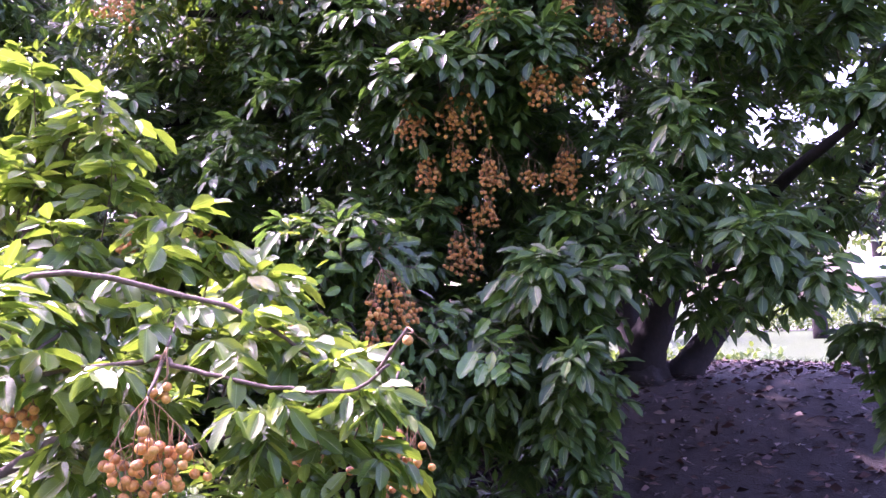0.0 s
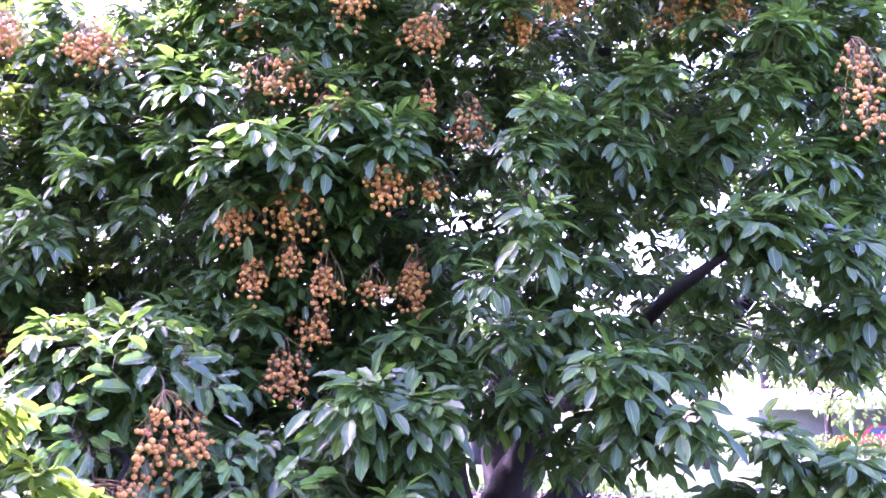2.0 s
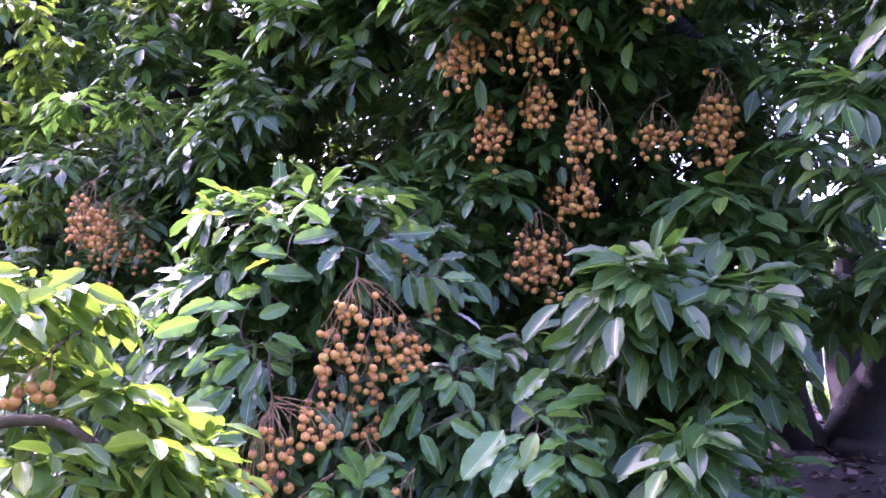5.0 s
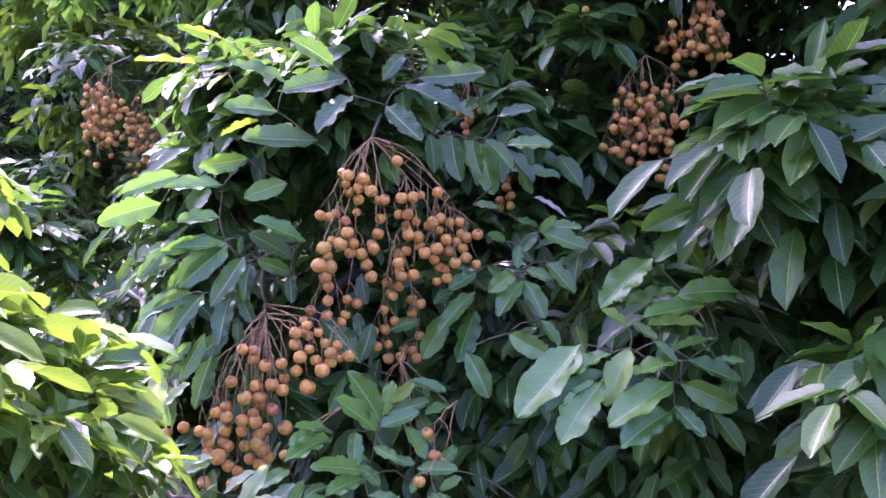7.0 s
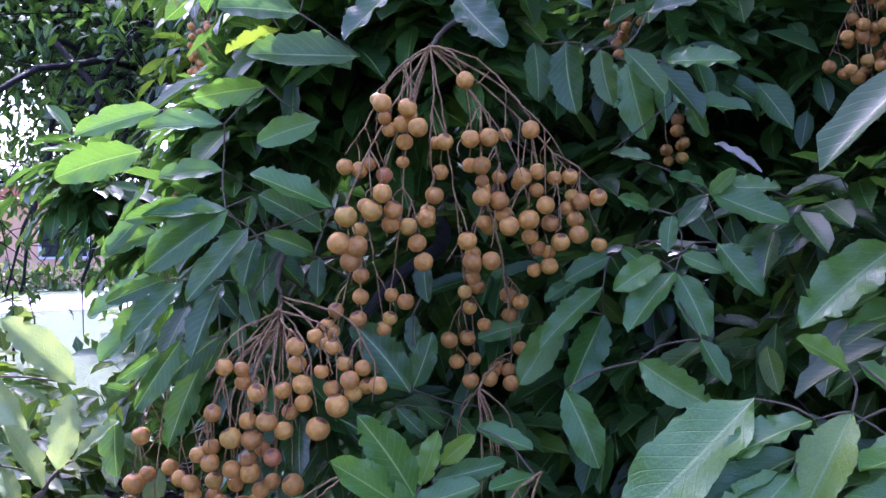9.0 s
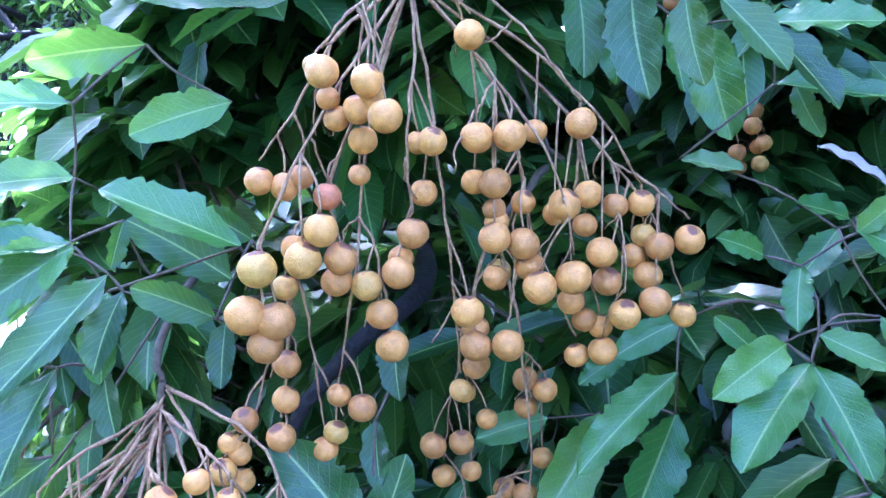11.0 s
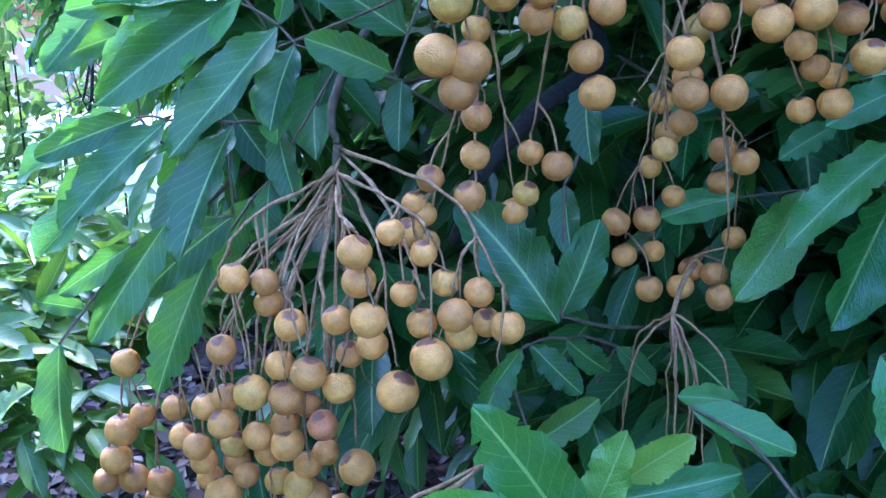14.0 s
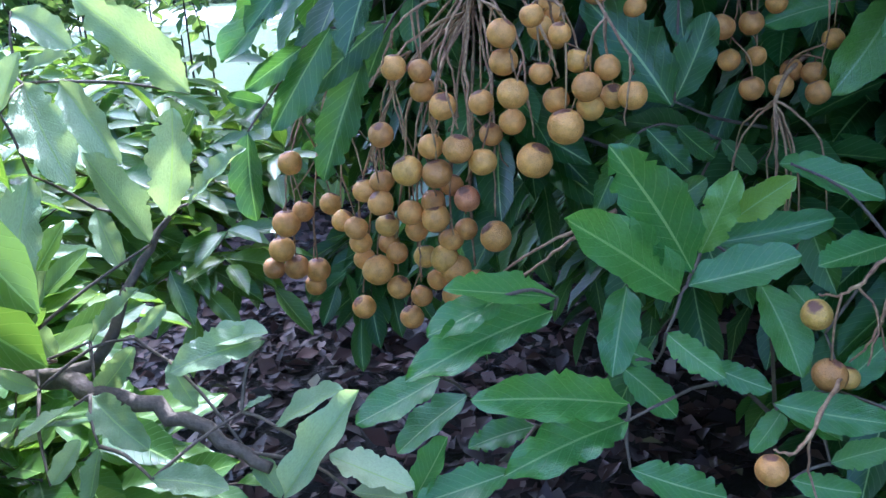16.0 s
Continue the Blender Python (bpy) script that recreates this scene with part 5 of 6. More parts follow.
fresh_lit_branch('leafy_branch', (-0.05, 4.2, 1.55), (0.5, -0.8, 0.25), [
    (-0.141, 4.153, 1.499, -0.183, 4.064, 1.430, 0.0329),
    (-0.147, 4.165, 1.461, -0.146, 4.084, 1.368, 0.0627),
    (-0.213, 4.156, 1.454, -0.230, 4.088, 1.372, 0.0428),
    (-0.268, 4.155, 1.442, -0.314, 4.106, 1.425, 0.0386),
    (-0.158, 4.204, 1.538, -0.200, 4.154, 1.507, 0.0311),
    (-0.210, 4.201, 1.504, -0.240, 4.164, 1.476, 0.0235),
])
leafy_branch('leafy_branch', (-0.35, 4.05, 1.25), (0.55, -0.75, 0.3), [
    (-0.309, 3.919, 1.353, -0.306, 3.887, 1.331, 0.0247),
    (-0.305, 3.924, 1.357, -0.272, 3.947, 1.321, 0.0304),
    (-0.300, 3.923, 1.281, -0.269, 3.962, 1.313, 0.0247),
    (-0.299, 3.958, 1.354, -0.282, 3.994, 1.322, 0.0255),
    (-0.326, 3.926, 1.338, -0.323, 3.888, 1.289, 0.0247),
    (-0.304, 4.032, 1.329, -0.277, 4.050, 1.298, 0.0274),
])
fresh_lit_branch('leafy_branch', (-0.2, 3.98, 1.12), (0.45, -0.6, 0.65), [
    (-0.180, 3.818, 1.293, -0.205, 3.762, 1.384, 0.0404),
    (-0.182, 3.829, 1.302, -0.164, 3.835, 1.361, 0.0300),
    (-0.181, 3.808, 1.279, -0.204, 3.726, 1.347, 0.0382),
    (-0.180, 3.813, 1.284, -0.129, 3.865, 1.306, 0.0358),
    (-0.179, 3.860, 1.319, -0.143, 3.874, 1.353, 0.0305),
    (-0.157, 3.864, 1.278, -0.109, 3.847, 1.230, 0.0305),
    (-0.215, 3.793, 1.280, -0.195, 3.756, 1.231, 0.0366),
    (-0.179, 3.791, 1.256, -0.133, 3.789, 1.242, 0.0277),
    (-0.157, 3.806, 1.236, -0.116, 3.819, 1.228, 0.0242),
    (-0.204, 3.776, 1.227, -0.171, 3.798, 1.192, 0.0372),
    (-0.195, 3.862, 1.298, -0.138, 3.926, 1.315, 0.0221),
    (-0.190, 3.795, 1.229, -0.216, 3.772, 1.246, 0.0235),
])
fresh_lit_branch('leafy_branch', (-0.16, 3.92, 1.14), (0.45, -0.6, 0.65), [
    (-0.167, 3.738, 1.228, -0.194, 3.638, 1.260, 0.0274),
    (-0.165, 3.735, 1.218, -0.173, 3.641, 1.221, 0.0291),
    (-0.218, 3.726, 1.290, -0.236, 3.650, 1.315, 0.0176),
    (-0.217, 3.723, 1.282, -0.224, 3.610, 1.278, 0.0294),
    (-0.254, 3.656, 1.244, -0.267, 3.597, 1.231, 0.0233),
    (-0.226, 3.688, 1.300, -0.237, 3.634, 1.289, 0.0225),
    (-0.218, 3.604, 1.196, -0.202, 3.616, 1.240, 0.0250),
    (-0.185, 3.653, 1.208, -0.204, 3.594, 1.205, 0.0216),
    (-0.151, 3.722, 1.195, -0.108, 3.765, 1.176, 0.0229),
    (-0.207, 3.696, 1.212, -0.225, 3.653, 1.207, 0.0181),
    (-0.267, 3.690, 1.213, -0.290, 3.641, 1.178, 0.0274),
])
fresh_lit_branch('leafy_branch', (0.02, 3.95, 1.14), (0.45, -0.6, 0.65), [
    (-0.113, 3.818, 1.219, -0.054, 3.855, 1.215, 0.0233),
    (-0.111, 3.819, 1.215, -0.075, 3.839, 1.202, 0.0199),
    (-0.081, 3.837, 1.181, -0.049, 3.855, 1.201, 0.0269),
    (-0.095, 3.815, 1.172, -0.059, 3.840, 1.168, 0.0217),
    (-0.117, 3.840, 1.207, -0.124, 3.815, 1.179, 0.0227),
    (-0.120, 3.891, 1.243, -0.153, 3.899, 1.269, 0.0239),
    (-0.097, 3.922, 1.307, -0.115, 3.863, 1.304, 0.0279),
    (-0.106, 3.887, 1.206, -0.089, 3.926, 1.237, 0.0274),
    (-0.172, 3.920, 1.349, -0.115, 3.946, 1.330, 0.0239),
    (-0.170, 3.982, 1.334, -0.198, 3.950, 1.340, 0.0215),
])
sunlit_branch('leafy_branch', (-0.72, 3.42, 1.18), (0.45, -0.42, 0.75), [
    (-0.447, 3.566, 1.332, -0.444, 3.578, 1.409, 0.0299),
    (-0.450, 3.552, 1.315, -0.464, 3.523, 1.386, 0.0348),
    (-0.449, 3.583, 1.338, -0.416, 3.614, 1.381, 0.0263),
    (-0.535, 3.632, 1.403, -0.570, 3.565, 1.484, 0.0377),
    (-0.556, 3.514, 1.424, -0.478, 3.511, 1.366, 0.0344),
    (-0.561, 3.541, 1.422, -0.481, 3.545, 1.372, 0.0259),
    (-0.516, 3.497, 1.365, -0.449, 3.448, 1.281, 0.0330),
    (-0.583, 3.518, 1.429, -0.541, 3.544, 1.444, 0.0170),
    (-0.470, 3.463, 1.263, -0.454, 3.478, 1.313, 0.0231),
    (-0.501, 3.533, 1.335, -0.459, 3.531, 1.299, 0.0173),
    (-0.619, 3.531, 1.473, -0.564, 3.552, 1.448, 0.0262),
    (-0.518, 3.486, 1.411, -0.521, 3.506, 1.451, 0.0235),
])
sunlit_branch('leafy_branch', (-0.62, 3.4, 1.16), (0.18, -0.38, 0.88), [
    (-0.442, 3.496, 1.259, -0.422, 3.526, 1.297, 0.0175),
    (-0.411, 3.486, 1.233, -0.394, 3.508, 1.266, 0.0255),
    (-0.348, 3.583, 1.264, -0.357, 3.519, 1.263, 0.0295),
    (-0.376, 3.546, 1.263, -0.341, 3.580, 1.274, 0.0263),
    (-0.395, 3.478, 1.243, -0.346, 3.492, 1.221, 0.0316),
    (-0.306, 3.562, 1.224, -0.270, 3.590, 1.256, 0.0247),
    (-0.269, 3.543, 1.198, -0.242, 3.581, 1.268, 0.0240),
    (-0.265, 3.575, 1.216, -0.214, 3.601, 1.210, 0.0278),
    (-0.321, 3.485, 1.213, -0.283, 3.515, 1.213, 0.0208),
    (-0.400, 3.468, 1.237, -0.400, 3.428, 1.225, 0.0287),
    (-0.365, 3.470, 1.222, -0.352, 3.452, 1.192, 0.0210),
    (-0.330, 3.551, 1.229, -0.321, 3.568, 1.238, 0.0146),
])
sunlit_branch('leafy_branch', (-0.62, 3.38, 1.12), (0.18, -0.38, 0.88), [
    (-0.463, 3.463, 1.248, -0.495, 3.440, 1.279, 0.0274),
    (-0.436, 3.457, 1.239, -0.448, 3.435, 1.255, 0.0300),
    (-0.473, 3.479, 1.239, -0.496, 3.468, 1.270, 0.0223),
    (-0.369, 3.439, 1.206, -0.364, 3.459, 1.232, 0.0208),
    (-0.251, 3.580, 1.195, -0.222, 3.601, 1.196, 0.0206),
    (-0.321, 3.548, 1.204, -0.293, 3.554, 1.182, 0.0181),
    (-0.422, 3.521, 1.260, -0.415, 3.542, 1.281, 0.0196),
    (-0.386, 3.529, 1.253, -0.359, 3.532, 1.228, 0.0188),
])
leafy_branch('leafy_branch', (-0.42, 4.1, 1.9), (0.45, -0.75, 0.5), [
    (-0.313, 3.913, 1.935, -0.352, 3.839, 1.978, 0.0481),
    (-0.285, 3.932, 1.880, -0.313, 3.845, 1.811, 0.0651),
    (-0.188, 4.015, 1.917, -0.069, 4.067, 1.930, 0.0447),
    (-0.201, 3.984, 1.900, -0.075, 4.018, 1.836, 0.0525),
    (-0.233, 3.965, 1.861, -0.151, 3.947, 1.793, 0.0608),
    (-0.182, 4.020, 1.890, -0.150, 4.018, 1.824, 0.0492),
    (-0.303, 3.943, 1.917, -0.384, 3.846, 1.889, 0.0488),
    (-0.416, 3.874, 1.854, -0.474, 3.790, 1.859, 0.0399),
    (-0.365, 3.930, 1.801, -0.460, 3.823, 1.807, 0.0495),
    (-0.420, 3.916, 1.917, -0.486, 3.827, 1.948, 0.0366),
    (-0.209, 4.001, 1.963, -0.235, 3.963, 1.912, 0.0537),
    (-0.157, 4.034, 1.934, -0.165, 4.005, 1.969, 0.0447),
    (-0.388, 3.936, 1.944, -0.316, 3.980, 1.987, 0.0556),
])
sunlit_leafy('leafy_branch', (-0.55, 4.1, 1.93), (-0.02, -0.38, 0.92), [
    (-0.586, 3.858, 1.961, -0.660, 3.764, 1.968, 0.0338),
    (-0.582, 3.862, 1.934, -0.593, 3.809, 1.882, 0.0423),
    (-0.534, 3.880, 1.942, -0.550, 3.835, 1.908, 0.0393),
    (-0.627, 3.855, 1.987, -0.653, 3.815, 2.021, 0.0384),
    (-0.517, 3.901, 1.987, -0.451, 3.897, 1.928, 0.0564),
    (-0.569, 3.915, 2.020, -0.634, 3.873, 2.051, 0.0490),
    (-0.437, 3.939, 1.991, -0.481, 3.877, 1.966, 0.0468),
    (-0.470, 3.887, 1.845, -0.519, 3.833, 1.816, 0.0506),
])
leafy_branch('leafy_branch', (-0.15, 4.25, 1.85), (0.45, -0.75, 0.5), [
    (-0.154, 4.087, 1.814, -0.127, 4.059, 1.721, 0.0640),
    (-0.127, 4.127, 1.807, -0.107, 4.118, 1.734, 0.0560),
    (-0.094, 4.194, 1.861, -0.021, 4.216, 1.878, 0.0384),
    (-0.112, 4.161, 1.810, -0.058, 4.172, 1.748, 0.0521),
    (-0.199, 4.082, 1.819, -0.184, 4.070, 1.741, 0.0560),
    (-0.096, 4.218, 1.796, -0.034, 4.236, 1.723, 0.0535),
])
fresh_lit_branch('leafy_branch', (-0.62, 4.05, 1.62), (0.5, -0.72, 0.45), [
    (-0.559, 3.763, 1.735, -0.600, 3.667, 1.699, 0.0313),
    (-0.505, 3.821, 1.717, -0.568, 3.734, 1.713, 0.0337),
    (-0.487, 3.812, 1.604, -0.527, 3.717, 1.541, 0.0590),
    (-0.489, 3.810, 1.606, -0.548, 3.726, 1.604, 0.0394),
    (-0.357, 3.869, 1.606, -0.408, 3.789, 1.650, 0.0534),
    (-0.525, 3.833, 1.660, -0.564, 3.762, 1.651, 0.0540),
    (-0.484, 3.838, 1.568, -0.454, 3.811, 1.502, 0.0533),
    (-0.523, 3.744, 1.519, -0.573, 3.666, 1.482, 0.0356),
    (-0.567, 3.762, 1.580, -0.607, 3.702, 1.554, 0.0351),
    (-0.509, 3.753, 1.501, -0.555, 3.667, 1.427, 0.0465),
    (-0.601, 3.761, 1.685, -0.667, 3.673, 1.650, 0.0444),
    (-0.489, 3.877, 1.771, -0.538, 3.799, 1.750, 0.0503),
    (-0.428, 3.917, 1.723, -0.485, 3.857, 1.695, 0.0552),
])
fresh_lit_branch('leafy_branch', (0.05, 4.35, 1.5), (0.4, -0.75, 0.5), [
    (-0.026, 4.125, 1.523, -0.047, 4.041, 1.459, 0.0401),
    (-0.024, 4.127, 1.520, 0.024, 4.100, 1.452, 0.0368),
    (-0.025, 4.139, 1.543, 0.030, 4.146, 1.522, 0.0341),
    (0.013, 4.158, 1.557, 0.074, 4.143, 1.500, 0.0502),
    (-0.040, 4.114, 1.537, -0.068, 4.051, 1.504, 0.0338),
    (-0.042, 4.152, 1.592, -0.034, 4.119, 1.549, 0.0250),
    (-0.015, 4.201, 1.621, 0.080, 4.215, 1.582, 0.0491),
    (-0.015, 4.201, 1.617, 0.019, 4.204, 1.649, 0.0228),
    (-0.018, 4.199, 1.628, -0.043, 4.152, 1.643, 0.0299),
    (-0.020, 4.223, 1.629, 0.062, 4.239, 1.627, 0.0287),
    (-0.064, 4.134, 1.600, -0.082, 4.093, 1.615, 0.0314),
])
fresh_lit_branch('leafy_branch', (0.05, 4.4, 1.6), (0.4, -0.75, 0.5), [
    (-0.042, 4.257, 1.620, -0.062, 4.213, 1.579, 0.0338),
    (-0.073, 4.151, 1.521, -0.100, 4.129, 1.551, 0.0287),
    (0.010, 4.221, 1.549, 0.083, 4.255, 1.562, 0.0356),
    (-0.242, 4.277, 1.854, -0.251, 4.242, 1.766, 0.0505),
    (-0.216, 4.298, 1.836, -0.193, 4.290, 1.757, 0.0505),
    (-0.190, 4.320, 1.827, -0.155, 4.307, 1.709, 0.0587),
    (-0.122, 4.311, 1.817, -0.022, 4.329, 1.817, 0.0480),
    (-0.116, 4.315, 1.759, -0.017, 4.358, 1.745, 0.0363),
    (-0.185, 4.256, 1.687, -0.127, 4.265, 1.676, 0.0322),
    (-0.110, 4.359, 1.764, -0.082, 4.355, 1.711, 0.0414),
    (-0.076, 3.951, 1.399, -0.033, 3.947, 1.320, 0.0458),
    (-0.014, 4.003, 1.429, 0.068, 4.006, 1.388, 0.0483),
    (0.026, 4.076, 1.449, 0.062, 4.066, 1.403, 0.0472),
])
fresh_lit_branch('leafy_branch', (0.45, 4.15, 1.38), (0.15, -0.75, 0.65), [
    (0.298, 3.968, 1.390, 0.241, 3.886, 1.382, 0.0377),
    (0.289, 3.940, 1.360, 0.210, 3.832, 1.312, 0.0502),
    (0.223, 3.932, 1.413, 0.195, 3.869, 1.330, 0.0588),
    (0.148, 3.908, 1.420, 0.070, 3.803, 1.323, 0.0702),
    (0.198, 3.917, 1.406, 0.140, 3.845, 1.382, 0.0348),
    (0.288, 3.917, 1.316, 0.233, 3.824, 1.282, 0.0590),
    (0.294, 3.920, 1.323, 0.344, 3.894, 1.287, 0.0525),
    (0.300, 3.947, 1.356, 0.384, 3.965, 1.314, 0.0473),
    (0.307, 3.974, 1.390, 0.387, 4.002, 1.356, 0.0415),
    (0.348, 4.035, 1.420, 0.284, 3.971, 1.409, 0.0356),
    (0.216, 3.951, 1.446, 0.186, 3.908, 1.477, 0.0356),
    (0.329, 4.045, 1.476, 0.246, 3.945, 1.468, 0.0359),
    (0.380, 4.076, 1.496, 0.297, 4.000, 1.500, 0.0435),
])
fresh_lit_branch('leafy_branch', (0.45, 4.2, 1.45), (0.15, -0.7, 0.7), [
    (0.314, 3.990, 1.388, 0.343, 3.985, 1.371, 0.0293),
    (0.344, 4.009, 1.387, 0.391, 4.015, 1.388, 0.0314),
    (0.375, 4.006, 1.372, 0.363, 3.976, 1.310, 0.0343),
    (0.259, 3.955, 1.422, 0.293, 3.953, 1.389, 0.0314),
    (0.188, 3.911, 1.377, 0.114, 3.819, 1.322, 0.0346),
    (0.189, 3.888, 1.365, 0.146, 3.792, 1.288, 0.0571),
    (0.217, 3.975, 1.451, 0.259, 3.978, 1.423, 0.0326),
    (0.328, 4.045, 1.440, 0.246, 3.970, 1.451, 0.0304),
    (0.328, 4.252, 1.675, 0.271, 4.147, 1.579, 0.0456),
    (0.283, 4.201, 1.625, 0.231, 4.123, 1.555, 0.0477),
    (0.223, 4.130, 1.558, 0.152, 4.028, 1.477, 0.0520),
    (0.372, 4.279, 1.682, 0.209, 4.131, 1.616, 0.0351),
    (0.278, 4.130, 1.494, 0.191, 4.052, 1.487, 0.0411),
])


# ---- a pale dead leaf caught in the branches ----
def dead_leaf(base, tip, width):
    shape = mesh_arrays("dead_leaf", *leaf_shape(333, 14, 6, 0.3), M_DRY)
    b, t = np.array(base), np.array(tip)
    L = np.linalg.norm(t - b)
    f = leaf_frame(b, t - b, np.array((0.3, -0.6, 0.7)), L, width)
    ob = new("dead_leaf", shape)
    m = Matrix.Identity(4)
    for c, k in enumerate((2, 1, 3)):
        for r in range(3):
            m[r][c] = f[k][r]
    m.translation = Vector(b)
    ob.matrix_basis = m
    tagged(ob, "pale dry curled leaf caught among green leaves", "dead leaf")


dead_leaf(DEAD_BASE, DEAD_TIP, 0.016)


# ---- fruit ----
def fruit_mesh(seg, rings, seed):
    """A longan: a slightly flattened, faintly lumpy ball of radius 1 with a small dent at the stalk."""
    rng = np.random.default_rng(seed)
    bm = bmesh.new()
    bmesh.ops.create_uvsphere(bm, u_segments=seg, v_segments=rings, radius=1)
    off = Vector(rng.uniform(-9, 9, 3))
    for v in bm.verts:
        n = v.co.copy()
        v.co *= 1 + 0.035 * noise.noise(n * 1.5 + off)
        v.co.z *= 0.985
        if n.z > 0.85:
            v.co.z -= 0.05 * (n.z - 0.85) / 0.15
    for f in bm.faces:
        f.smooth = True
    me = bpy.data.meshes.new("fruit")
    bm.to_mesh(me)
    bm.free()
    me.materials.append(M_FRUIT)
    return me


FRUIT_NEAR = [fruit_mesh(20, 12, 80 + i) for i in range(5)]
FRUIT_FAR = [fruit_mesh(9, 6, 90 + i) for i in range(4)]


def fruit_cluster(apex, fruits, strands, seed, near, label, stem=None, arch=0.12, mains=0):
    """A hanging panicle: stems fan from the apex, fruit on short stalks along them."""
    rng = np.random.default_rng(seed)
    apex = np.array(apex, dtype=float)
    root = new("fruit_cluster")
    root.location = apex
    P = np.array([f[:3] for f in fruits])
    R = [f[3] for f in fruits]
    d = P - apex
    d = d / (np.linalg.norm(d, axis=1, keepdims=True) + 1e-6)
    ends = [int(np.argmax(np.linalg.norm(P - apex, axis=1)))]
    while len(ends) < min(strands, len(P)):
        gap = np.min(np.stack([np.linalg.norm(P - P[e], axis=1) for e in ends]), axis=0) * (0.4 + np.linalg.norm(P - apex, axis=1))
        ends.append(int(np.argmax(gap)))
    k = 1.0 if near else 1.25
    sides = 6 if near else 3
    lines, bm = [], bmesh.new()
    for n, e in enumerate(ends):
        tip = P[e] + UP * R[e]
        start = apex - UP * rng.uniform(0, 0.05) + rng.normal(0, 0.002, 3) if mains else apex
        main = True
        if n >= (mains or max(4, strands // 2)):
            # a side branch off the nearest main stem
            cost = [(np.linalg.norm((ln[j] - tip)[:2]) + 0.3 * abs(ln[j][2] - tip[2]), ln[j]) for ln in lines[: mains or max(4, strands // 2)] for j in range(3, 11) if ln[j][2] > tip[2] + 0.02]
            if cost:
                start, main = min(cost, key=lambda q: q[0])[1], False
        gap = tip - start
        span = np.linalg.norm(gap)
        out = gap * np.array((1, 1, 0))
        a = start + gap * 0.34 + out * arch + UP * arch * 0.10 * span + rng.normal(0, 0.016 + 0.03 * max(0, arch - 0.15), 3) * span
        b = start + gap * 0.70 + out * arch * 0.8 + UP * arch * 0.05 * span + rng.normal(0, 0.016 + 0.03 * max(0, arch - 0.15), 3) * span
        if near and main:
            a, b = a + np.array((0.008, -0.008, 0)), b + np.array((0.011, -0.011, 0))
        line = bend([start, a, b, tip + UP * 0.004], 6 if near else 4, 0.0006, rng)
        lines.append(np.array(line))
        r = (0.0014, 0.0007) if main else (0.0010, 0.0006)
        knots = 1 + 0.45 * (rng.random(len(line)) < 0.22) if near else 1.0
        tube_into(bm, line, np.linspace(*r, len(line)) * k * knots, sides)
        if near:
            # a bare side twig, dark and knobbly
            j = rng.integers(8, 15)
            q = line[j]
            e2 = Vector(q) + Vector((rng.normal(0, 0.012), rng.normal(0, 0.012), -rng.uniform(0.02, 0.05)))
            tube_into(bm, bend([q, (Vector(q) + e2) / 2 + Vector(rng.normal(0, 0.003, 3)), e2], 4, 0.0008, rng), np.linspace(0.0010, 0.0006, 9), 4)
    for i, p in enumerate(P):
        if i in ends:
            continue
        top = p + UP * R[i] * 0.92
        best = None
        for ln in lines:
            q = ln[ln[:, 2] > top[2] + 0.004]
            if len(q):
                cost = np.linalg.norm((q - top)[:, :2], axis=1) * 1.6 + np.abs(q[:, 2] - top[2] - 0.035) * 0.45
                j = int(np.argmin(cost))
                c = cost[j]
                if best is None or c < best[0]:
                    best = (c, q[j])
        s = best[1] if best else apex
        tube_into(bm, bend([s, s * 0.48 + top * 0.52 + (top - s) * np.array((0.12, 0.12, -0.05)) + rng.normal(0, 0.0016, 3), top], 4), np.linspace(0.0010, 0.0007, 9) * k, sides)
    if stem is not None:
        pts = [Vector(s) for s in stem] + [Vector(apex)]
        line = bend(pts, 5, 0.001, rng)
        wood = bmesh.new()
        tube_into(wood, line, np.linspace(0.0042, 0.0028, len(line)), 8)
        if mains:
            tube_into(wood, bend([apex, apex - UP * 0.028 + rng.normal(0, 0.002, 3), apex - UP * 0.055], 4, 0.0006, rng), np.linspace(0.0030, 0.0016, 9), 8)
        o = part("stem", wood, M_TWIG, root, "darker woody stem")
        o.matrix_parent_inverse = Matrix.Translation(-apex)
    st = part("stalk", bm, M_STALK, root, "branching woody fruit stalk")
    st.matrix_parent_inverse = Matrix.Translation(-apex)
    pool = FRUIT_NEAR if near else FRUIT_FAR
    for p, r in zip(P, R):
        f = new("fruit", pool[rng.integers(len(pool))])
        f.parent = root
        f.matrix_parent_inverse = Matrix.Translation(-apex)
        f.location = p
        f.rotation_euler = (rng.normal(0, 0.30), rng.normal(0, 0.30), rng.uniform(0, 6.28))
        f.scale = (r * rng.uniform(0.98, 1.06), r * rng.uniform(0.98, 1.06), r)
    return tagged(root, label, "fruit cluster", "fruit clusters")


